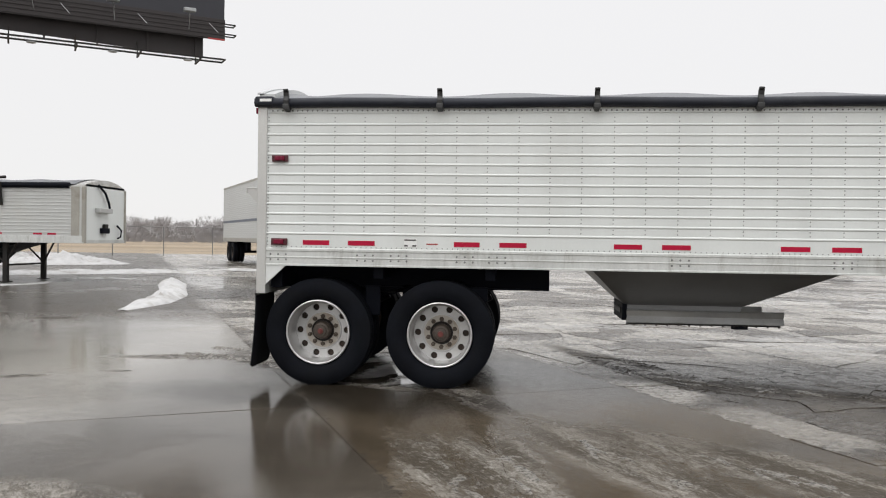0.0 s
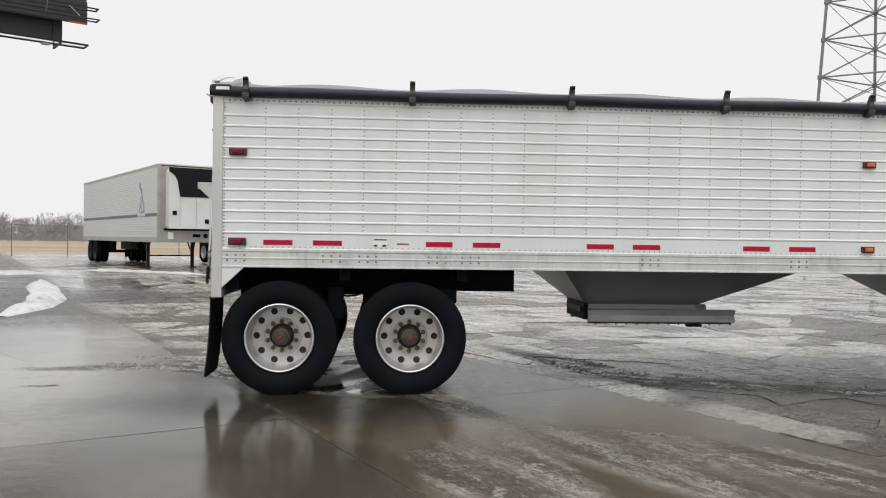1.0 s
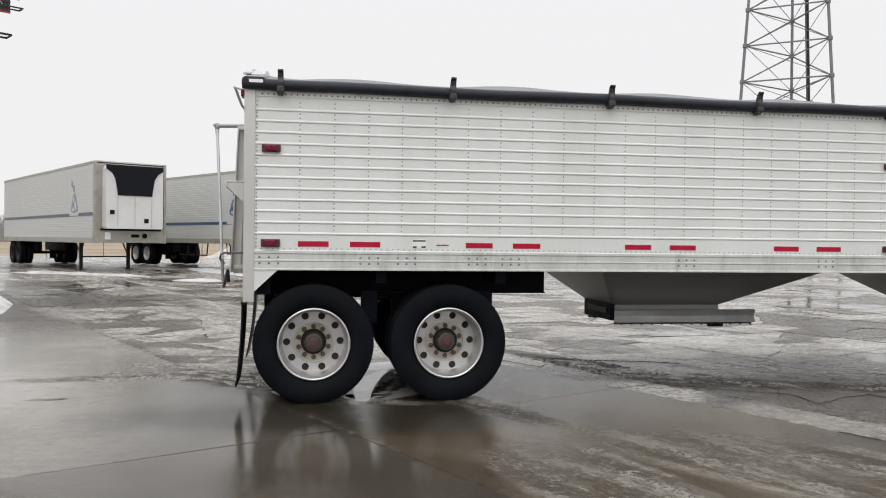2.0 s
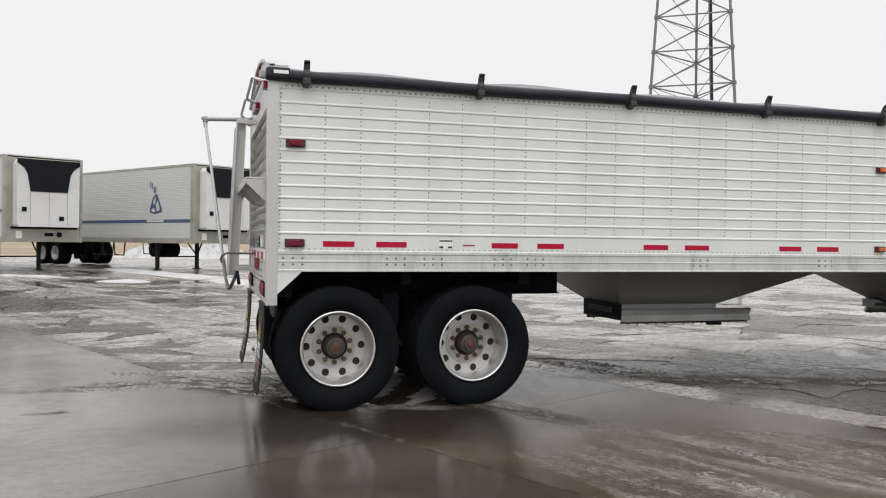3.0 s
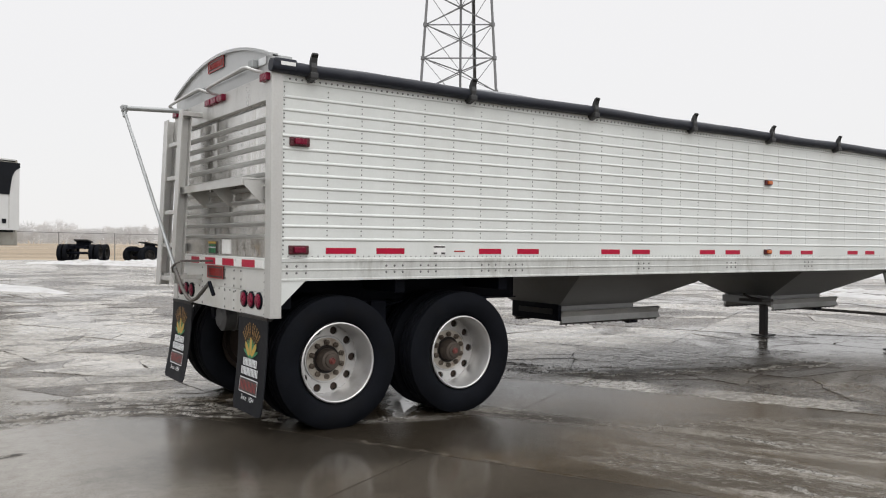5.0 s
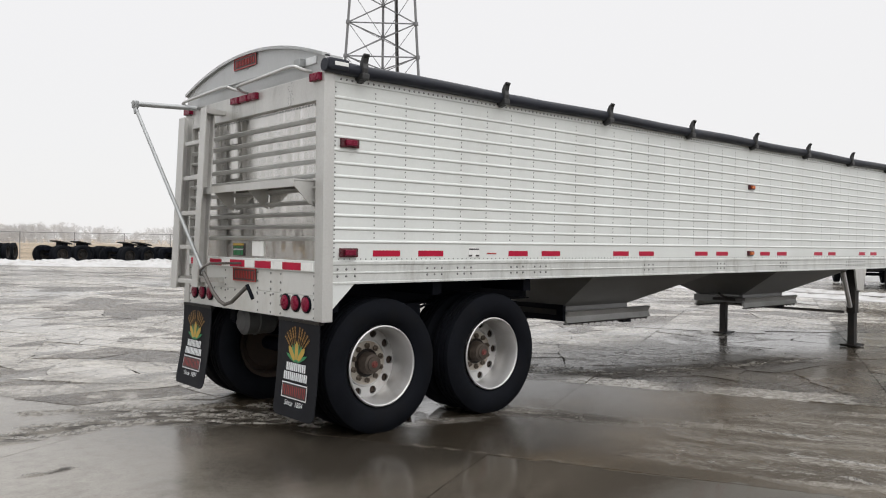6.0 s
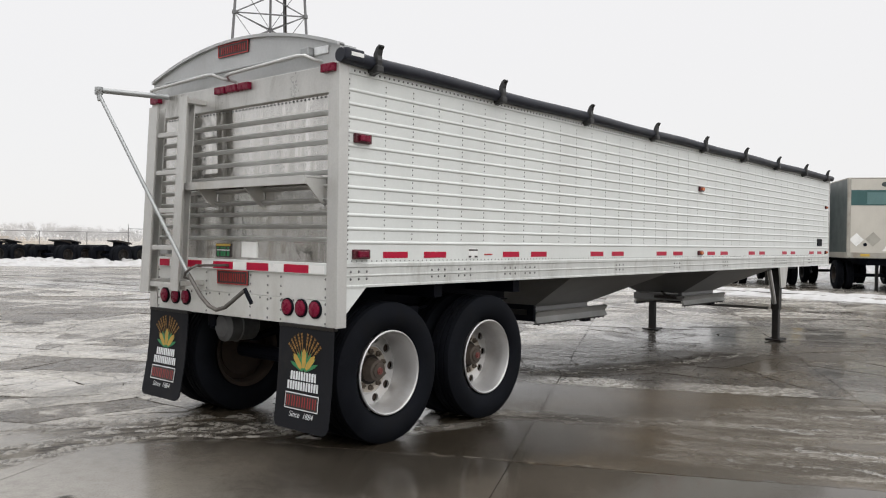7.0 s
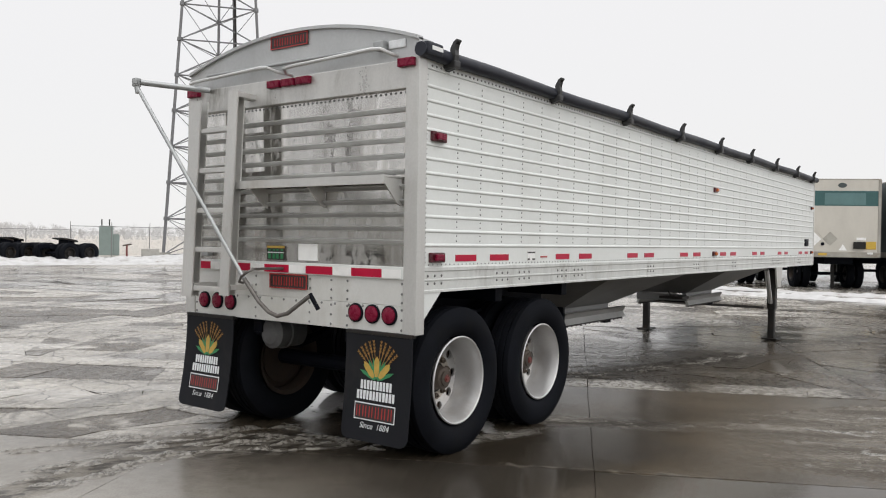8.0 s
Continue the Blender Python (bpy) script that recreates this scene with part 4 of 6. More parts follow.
def trailer_rear(t):
    part("rear_sill", box(0.0, 0.06, 0.10, W - 0.10, 0.925, 1.115, 0.004), SILL, t, "riveted aluminium rear sill")
    part("rear_sill", box(0.004, 0.06, 0.10, W - 0.10, 1.117, 1.300, 0.003), SILL, t)
    part("sill_cap", box(-0.012, 0.06, 0.10, W - 0.10, 1.300, 1.385, 0.004), WHITE, t)
    for a, b in ((0.288, 0.573), (0.757, 1.034), (1.215, 1.49), (1.655, 1.893), (2.15, 2.31)):
        part("reflective_tape", box(-0.0155, -0.011, a, b, 1.308, 1.367), REDTAPE, t, "red reflective tape strip")
    for a, b in ((0.12, 0.288), (0.573, 0.757), (1.034, 1.215), (1.49, 1.655), (1.893, 2.15)):
        part("reflective_tape", box(-0.015, -0.011, a, b, 1.308, 1.367), WHITETAPE, t, "white reflective tape strip")
    bar_sign(1.022, 1.43, 1.185, 1.297, 0.0, t)
    for y in (0.219, 0.376, 0.533, 1.901, 2.065, 2.232):
        l = part("tail_lamp", lathe([(0.068, 0.0), (0.068, -0.012), (0.060, -0.016), (0.058, 0.0)], 28), BLACK, t, "round red tail lamp in black grommet", True)
        l.matrix_basis = pose(0.0, y, 1.048, 0, 0, -90)
        c = part("lens", lathe([(0.058, -0.006), (0.056, -0.020), (0.045, -0.025), (0.02, -0.028), (0, -0.028)], 28), LENS, l, smooth=True)
    pts = []
    for y in (0.115, 0.62, 0.78, 1.0, 1.6, 2.34):
        for z in (0.95, 1.02, 1.09, 1.14, 1.2, 1.27):
            pts.append((-0.001, y, z))
    for k in range(16):
        pts.append((-0.001, 0.2 + 0.135 * k, 1.10))
    join(RIVETS, studs(pts, (-1, 0, 0), 0.010, 0.007))
    # back wall panels and bars
    part("back_wall", box(0.03, 0.06, 0.10, W - 0.10, 1.385, 2.61), POLISHED, t, "dull polished back wall, scuffed and stained")
    for z in (2.468, 2.364, 2.260, 2.150, 2.040, 1.936, 1.836, 1.747, 1.652, 1.556):
        prof = [(0.03, z + 0.016), (-0.004, z + 0.015), (-0.012, z + 0.010), (-0.011, z + 0.004), (0.012, z - 0.015), (0.03, z - 0.018)]
        part("back_wall_rib", prism(prof, "y", 0.105, W - 0.105), ALU, t)
    pts = [(0.029, 0.13 + 0.045 * k, 2.585) for k in range(49)]
    join(RIVETS, studs(pts, (-1, 0, 0), 0.010, 0.006))
    pts = [(0.029, y, 1.42 + 0.05 * k) for k in range(23) for y in (0.72, 1.22, 1.70)]
    join(RIVETS, studs(pts, (-1, 0, 0), 0.006, 0.004))
    part("header", box(-0.006, 0.06, 0.10, W - 0.10, 2.605, 2.80, 0.005), HEADER, t, "stained aluminium rear header")
    # arched cap
    prof = [(0.0, 2.80)] + [(W * k / 24, arch(W * k / 24)) for k in range(25)] + [(W, 2.80)]
    part("arched_cap", prism(prof, "x", 0.0, 0.16), CAPGREY, t, "curved aluminium end cap", True)
    prof = [(W * k / 24, arch(W * k / 24) + 0.012) for k in range(25)] + [(W * k / 24, arch(W * k / 24) - 0.012) for k in range(24, -1, -1)]
    part("cap_lip", prism(prof, "x", -0.025, 0.045), CAPGREY, t)
    bar_sign(1.05, 1.452, 3.028, 3.128, 0.0, t)
    part("cap_badge", box(-0.012, 0.0, 0.11, 0.26, 2.885, 2.945, 0.008), DECALWHITE, t)
    for y in (0.085, W - 0.075):
        b = part("marker_lamp", box(-0.045, 0.0, y - 0.07, y + 0.07, 2.745, 2.805, 0.008), LENS, t, "red corner marker lamp")
    for y in (1.075, 1.235, 1.395):
        part("marker_lamp", box(-0.045, 0.0, y - 0.068, y + 0.068, 2.728, 2.785, 0.008), LENS, t, "red centre marker lamp")
    # grab rails under the cap
    for a, b in ((0.19, 1.22), (1.32, 2.34)):
        part("grab_rail", pipe([(0.0, a, 2.835), (-0.06, a + 0.01, 2.84), (-0.115, a + 0.05, 2.865), (-0.12, a + 0.13, 2.872), (-0.12, b - 0.10, 2.845), (-0.115, b - 0.03, 2.84), (-0.06, b, 2.815), (0.0, b, 2.81)], 0.013, 8), ALU, t, "bent aluminium grab rail", True)
    part("tarp_lever", join(rod((-0.03, 0.30, 2.905), (-0.03, 2.2, 2.905), 0.012), box(-0.06, 0.0, 0.27, 0.36, 2.88, 2.945, 0.01)), STEEL, t)
    # access shelf with gussets
    part("access_shelf", join(box(-0.18, 0.02, 0.14, 1.74, 1.992, 2.006, 0.002), box(-0.18, -0.168, 0.14, 1.74, 1.945, 1.993, 0.002)), POST, t, "aluminium access shelf")
    for y in (0.15, 0.88, 1.50):
        part("shelf_gusset", prism([(0.02, 1.99), (-0.165, 1.99), (-0.165, 1.95), (-0.03, 1.82), (0.02, 1.80)], "y", y - 0.006, y + 0.006), POST, t)
    # ladder
    def lean(x, z):
        return x - 0.07 * (2.7 - z) / 1.6

    for ya, yb, web, z0, z1 in ((1.615, 1.725, 1.713, 1.12, 2.715), (2.065, 2.195, 2.183, 1.09, 2.67)):
        def flange(xa, xb):
            return [(lean(xa, z0), z0), (lean(xb, z0), z0), (lean(xb, z1), z1), (lean(xa, z1), z1)]
        bm = prism(flange(-0.195, -0.183), "y", ya, yb)
        prism(flange(-0.183, -0.105), "y", web, yb, bm)
        prism(flange(-0.105, -0.094), "y", ya + 0.03, yb, bm)
        part("ladder_rail", bm, POST, t, "aluminium channel ladder rail")
    for z in (1.16, 1.47, 1.78, 2.10, 2.42):
        part("ladder_rung", box(lean(-0.18, z), lean(-0.12, z), 1.72, 2.07, z - 0.02, z + 0.02, 0.006), POST, t)
    part("ladder_bracket", box(-0.19, 0.02, 1.62, 1.72, 2.66, 2.70, 0.004), POST, t)
    part("ladder_bracket", box(-0.22, 0.02, 1.64, 1.70, 1.16, 1.20, 0.004), POST, t)
    part("ladder_bracket", box(-0.22, 0.02, 2.09, 2.17, 1.16, 1.20, 0.004), POST, t)
    # tarp crank
    part("crank_arm", join(rod((-0.02, 2.18, 2.786), (-0.47, 2.47, 2.808), 0.024, 12), box(-0.525, -0.47, 2.46, 2.52, 2.77, 2.84, 0.012)), STEEL, t, "galvanised tarp crank arm", True)
    part("universal_joint", join(rod((-0.50, 2.495, 2.81), (-0.495, 2.47, 2.72), 0.022, 10), rod((-0.53, 2.46, 2.81), (-0.47, 2.53, 2.81), 0.018, 10)), STEEL, t)
    part("crank_shaft", pipe([(-0.497, 2.485, 2.77), (-0.32, 1.355, 1.255)], 0.016, 10), STEEL, t, "long galvanised tarp crank", True)
    part("crank_bend", pipe([(-0.321, 1.362, 1.265), (-0.30, 1.22, 1.10), (-0.285, 1.13, 1.03), (-0.275, 1.05, 1.005), (-0.26, 0.96, 1.03), (-0.215, 0.78, 1.165)], 0.016, 10), CRANKSTEEL, t, "worn dark steel crank bend", True)
    part("crank_grip", rod((-0.212, 0.785, 1.178), (-0.197, 0.715, 1.07), 0.016, 12), BLACK, t, "black rubber crank grip")
    part("crank_holder", join(box(-0.30, 0.0, 1.27, 1.31, 1.328, 1.348, 0.004), pipe([(-0.29, 1.29, 1.338), (-0.33, 1.31, 1.32), (-0.345, 1.37, 1.28), (-0.33, 1.41, 1.24), (-0.30, 1.39, 1.23)], 0.010)), CRANKSTEEL, t, "dark crank holder bracket")
    # notices
    d = part("notice_decal", box(0.020, 0.029, 1.30, 1.50, 1.402, 1.512), SIGNBLACK, t, "black notice sticker with coloured rows")
    part("notice_row", box(0.017, 0.021, 1.30, 1.50, 1.492, 1.510), DECALYELLOW, d)
    part("notice_row", box(0.017, 0.021, 1.31, 1.49, 1.455, 1.462), DECALWHITE, d)
    for y in (1.33, 1.38, 1.42, 1.47):
        part("notice_row", box(0.017, 0.021, y - 0.012, y + 0.012, 1.47, 1.485), DECALGREEN, d)
        part("notice_row", box(0.017, 0.021, y - 0.014, y + 0.014, 1.41, 1.45), DECALGREEN, d)
    part("notice_decal", box(0.020, 0.029, 0.95, 1.15, 1.405, 1.53), WHITETAPE, t, "white paper notice")
    part("hose_box", box(-0.02, 0.03, 2.18, 2.30, 1.41, 1.49, 0.006), STEEL, t)
    # mud flaps
    for y0, y1, lean, name in ((0.0, 0.60, 0.09, "mud flap"), (1.84, 2.44, 0.15, "mud flap")):
        bm = bmesh.new()
        rows = []
        for i in range(15):
            v = 0.70 * i / 7 if i < 8 else 0.70 + 0.06 * (i - 7) / 7
            c = max(0.0, v - 0.70) / 0.06
            c = 0.06 * (1 - math.sqrt(max(0.0, 1 - c * c)))
            rows.append([bm.verts.new((-0.024 - lean * v * v + o, y1 - u, 0.925 - v)) for u, o in ((c, 0), (0.6 - c, 0), (0.6 - c, 0.01), (c, 0.01))])
        for r0, r1 in zip(rows, rows[1:]):
            for k in range(4):
                j = (k + 1) % 4
                bm.faces.new((r0[k], r0[j], r1[j], r1[k]))
        bm.faces.new(rows[0])
        bm.faces.new(rows[-1])
        f = part("mud_flap", bm, FLAP, t, "black rubber mud flap with printed grain emblem")
        part("flap_bar", box(-0.03, 0.02, y0, y1, 0.905, 0.93, 0.004), DARKSTEEL, f)
        flap_art(t, y0, y1, f, lean)


trailer_body(trailer)
trailer_under(trailer)
trailer_rear(trailer)
tagged(part("rivets", RIVETS, RIVET, trailer, "rows and columns of small grey rivets"), kind="stuff")

# ---- parked trailers in the yard ----
BOXWHITE = plain("white_box_panel", (0.50, 0.505, 0.49), 0.42, 0.0, 0.05, 0.8, 20, (0.50, 0.49, 0.45), 0.4, (1, 1, 0.4), 0.03)
BOXEDGE = plain("grimy_aluminium_edge", (0.37, 0.355, 0.315), 0.45, 0.3, 0.14, 2, 30, (0.19, 0.155, 0.115), 0.7)
BLUE = plain("blue_stripe_paint", (0.050, 0.085, 0.165), 0.4, 0.0, 0.1, 3, 30)
UNITWHITE = plain("white_cooling_unit", (0.64, 0.64, 0.63), 0.4, 0.0, 0.05, 2, 30, (0.55, 0.53, 0.48), 0.3)
FADEDBLUE = plain("faded_blue_paint", (0.20, 0.23, 0.30), 0.4, 0.0, 0.2, 6, 40)
SLATE = plain("dark_slate_stripe", (0.055, 0.07, 0.11), 0.4, 0.0, 0.1, 3, 30)
GRILLE = plain("black_unit_grille", (0.007, 0.008, 0.011), 0.55, 0.0, 0.2, 6, 50, spec=0.15)
GREEN = plain("dark_teal_band", (0.035, 0.10, 0.10), 0.4, 0.0, 0.12, 2, 30)
DARKSIDE = plain("dark_green_side", (0.05, 0.065, 0.065), 0.4, 0.0, 0.12, 2, 30)
GRIMYWHITE = plain("grimy_white_nose", (0.53, 0.505, 0.45), 0.45, 0.0, 0.08, 1.2, 30, (0.42, 0.38, 0.32), 0.55, (1, 1, 0.5))
YELLOW = plain("yellow_plate", (0.55, 0.36, 0.05), 0.5, 0.0, 0.1, 9, 60)
SIMPLE_RIM = to_mesh("wheel", lathe([(0.332, -0.115), (0.31, -0.11), (0.29, -0.05), (0.28, 0.05), (0.17, 0.06), (0.12, 0.03), (0.10, -0.02), (0, -0.02)], 28), RIM, True)
DARK_RIM = to_mesh("wheel", lathe([(0.332, -0.115), (0.31, -0.11), (0.29, -0.05), (0.28, 0.05), (0.17, 0.06), (0.12, 0.03), (0.10, -0.02), (0, -0.02)], 20), DARKSTEEL, True)


def parked_wheel(x, y, z, side, parent, both=True, rim=None):
    w = shared("wheel", rim or SIMPLE_RIM, parent, pose(x, y, z, 0, 0, 0 if side > 0 else 180))
    shared("tyre", TYRE_ME, w)
    if both:
        v = shared("wheel", rim or INNER_ME, parent, pose(x, y + side * 0.33, z, 0, 0, 0 if side > 0 else 180))
        shared("tyre", TYRE_ME, v)


def legs(t, x, half, top):
    for y in (-half, half):
        leg = part("landing_leg", box(x - 0.07, x + 0.07, y - 0.06, y + 0.06, 0.03, top, 0.006), DARKSTEEL, t)
        part("foot_plate", box(x - 0.14, x + 0.14, y - 0.12, y + 0.12, 0.0, 0.035, 0.006), DARKSTEEL, leg)
        part("brace", pipe([(x, y, 0.55), (x + 0.7, y, top)], 0.03, 6), DARKSTEEL, leg)
        part("brace", pipe([(x, y, 0.55), (x - 0.35, y, top)], 0.03, 6), DARKSTEEL, leg)
    part("cross_shaft", pipe([(x, -half, 0.52), (x, half, 0.52)], 0.03, 6), DARKSTEEL, t)


def reefer(at, label, axle_x, fuel, band=1.88):
    t = thing("reefer_trailer", label, "trailer", "parked reefer trailers", at=at)
    n, h = 14.9, 1.3
    for s in (1, -1):
        part("side_wall", box(0.08, n, s * (h - 0.03), s * h, 1.28, 4.02), BOXWHITE, t, "white ribbed side wall")
        bm = bmesh.new()
        for k in range(26):
            z = 1.33 + 0.1 * k
            prism([(s * h, z - 0.016), (s * (h + 0.003), z - 0.006), (s * (h + 0.003), z + 0.006), (s * h, z + 0.016)], "x", 0.12, n - 0.1, bm)
        tagged(part("side_ribs", bm, BOXWHITE, t), kind="stuff")
        part("stripe", box(0.12, n - 0.1, s * (h + 0.011), s * (h + 0.014), band, band + 0.12), SLATE if not fuel else BLUE, t, "dark blue painted stripe")
        part("bottom_rail", box(0.0, n, s * (h - 0.05), s * (h + 0.015), 1.08, 1.28, 0.006), BOXEDGE, t)
        part("top_rail", box(0.0, n, s * (h - 0.05), s * (h + 0.015), 4.00, 4.10, 0.006), BOXEDGE, t)
        part("corner_post", box(-0.02, 0.22, s * (h - 0.08), s * (h + 0.02), 1.08, 4.08, 0.02), BOXEDGE, t, "grimy bare corner post")
        # painted emblem
        y0, y1 = s * (h + 0.006), s * (h + 0.012)
        bell = [(2.12, 2.30), (2.30, 2.26), (2.62, 2.22), (2.98, 2.28), (3.00, 2.42), (2.90, 2.62), (2.80, 2.84), (2.62, 2.98), (2.50, 3.02), (2.40, 2.88), (2.28, 2.66), (2.16, 2.46)]
        e = part("emblem", prism(bell, "y", y0, y1), BLUE if fuel else FADEDBLUE, t, "plain blue bell-shaped painted emblem")
        y0, y1 = y1, s * (h + 0.015)
        part("emblem_block", prism([(2.30, 2.36), (2.48, 2.34), (2.56, 2.60), (2.44, 2.74), (2.30, 2.52)], "y", y0, y1), BOXWHITE, e)
        part("emblem_block", prism([(2.62, 2.30), (2.84, 2.32), (2.86, 2.42), (2.66, 2.46)], "y", y0, y1), BOXWHITE, e)
        part("emblem_block", prism([(2.60, 2.66), (2.72, 2.60), (2.74, 2.78), (2.58, 2.90)], "y", y0, y1), BOXWHITE, e)
        for x, z in ((2.54, 3.06), (2.66, 3.06), (2.80, 3.22), (2.92, 3.28)):
            part("emblem_bar", prism([(x, z), (x + 0.055, z), (x + 0.055, z + 0.24), (x, z + 0.24)], "y", s * (h + 0.006), y1), BLUE if fuel else FADEDBLUE, e)
        part("small_print", box(2.0, 3.2, s * (h + 0.014), s * (h + 0.018), band + 0.02, band + 0.12), BOXWHITE, t)
    part("roof", box(0.0, n, -h + 0.05, h - 0.05, 4.06, 4.11, 0.01), BOXWHITE, t)
    part("floor", box(0.05, n, -h + 0.06, h - 0.06, 1.10, 1.2), BLACK, t)
    part("rear_wall", box(n - 0.05, n, -h + 0.04, h - 0.04, 1.2, 4.05), BOXWHITE, t)
    part("nose_wall", box(0.02, 0.08, -h + 0.06, h - 0.06, 1.28, 4.02), BOXEDGE, t, "grimy nose wall")
    part("nose_sill", box(-0.01, 0.06, -h + 0.06, h - 0.06, 1.10, 1.55, 0.01), BOXEDGE, t)
    u = part("cooling_unit", prism([(-1.0, 1.62), (1.0, 1.62), (1.04, 1.7), (1.04, 3.8), (0.95, 3.94), (-0.95, 3.94), (-1.04, 3.8), (-1.04, 1.7)], "x", -0.42, 0.03), UNITWHITE, t, "white cooling unit with black grille")
    part("grille", prism([(-0.62, 2.84), (0.62, 2.84), (0.72, 3.45), (0.84, 3.66), (1.045, 3.80), (1.045, 3.95), (-1.045, 3.95), (-1.045, 3.80), (-0.84, 3.66), (-0.72, 3.45)], "x", -0.445, -0.40), GRILLE, u, "black trapezoid grille")
    for y in (-0.62, 0.62):
        part("door_seam", box(-0.426, -0.418, y - 0.008, y + 0.008, 1.68, 2.84), BOXEDGE, u)
    part("door_seam", box(-0.426, -0.418, -0.008, 0.008, 1.68, 2.84), BOXEDGE, u)
    for y, z in ((0.82, 2.22), (-0.42, 1.92)):
        part("latch_box", box(-0.44, -0.41, y - 0.08, y + 0.08, z - 0.08, z + 0.08, 0.005), GRILLE, u)
    # Black strip put in for the shade below the unit.
    part("unit_shade_strip", box(-0.06, 0.0, -1.12, 1.12, 1.55, 1.625, 0.01), GRILLE, t, "dark strip for the shade under the cooling unit")
    part("gauge", rod((-0.05, -0.5, 1.36), (-0.02, -0.5, 1.36), 0.09, 16), BLACK, t)
    part("nose_plate", box(-0.03, 0.0, 0.75, 0.95, 1.22, 1.48, 0.004), WHITETAPE, t)
    part("nose_plate", box(-0.03, 0.0, -0.3, 0.0, 1.3, 1.42, 0.004), BLACK, t)
    legs(t, 3.05, 0.92, 1.1)
    if fuel:
        part("fuel_tank", rod((4.0, -0.55, 0.80), (4.0, 0.55, 0.80), 0.30, 20), BLACK, t, smooth=True)
        for s in (1, -1):
            bm = bmesh.new()
            for a in range(3):
                pipe([(5.0 + 0.9 * a, s * 1.2, 1.1), (5.1 + 0.9 * a, s * 1.2, 0.55), (5.8 + 0.9 * a, s * 1.2, 0.55), (5.9 + 0.9 * a, s * 1.2, 1.1)], 0.03, 6, bm)
            part("side_guard", bm, DARKSTEEL, t)
    for y in (-0.62, 0.62):
        part("frame_rail", box(axle_x - 1.9, axle_x + 1.9, y - 0.1, y + 0.1, 0.62, 1.1, 0.01), BLACK, t)
    for x in (axle_x - 0.62, axle_x + 0.62):
        part("axle", rod((x, -0.9, 0.53), (x, 0.9, 0.53), 0.06), BLACK, t)
        parked_wheel(x, -1.16, 0.54, 1, t, True, None if fuel else DARK_RIM)
        parked_wheel(x, 1.16, 0.54, -1, t, True, None if fuel else DARK_RIM)
    for y in (-0.9, 0.9):
        part("mud_flap", box(axle_x + 1.3, axle_x + 1.32, y - 0.3, y + 0.3, 0.2, 1.1), FLAP, t)
    return t


reefer(pose(-5.84, 24.35, rise(0, 24), 0, 0, 120), "white refrigerated box trailer with blue stripe near the fence", 12.6, False, 2.10)
reefer(pose(0.27, 25.4, rise(0, 25.4), 0, 0, 124.5), "white refrigerated box trailer with blue emblem and stripe", 11.6, True)


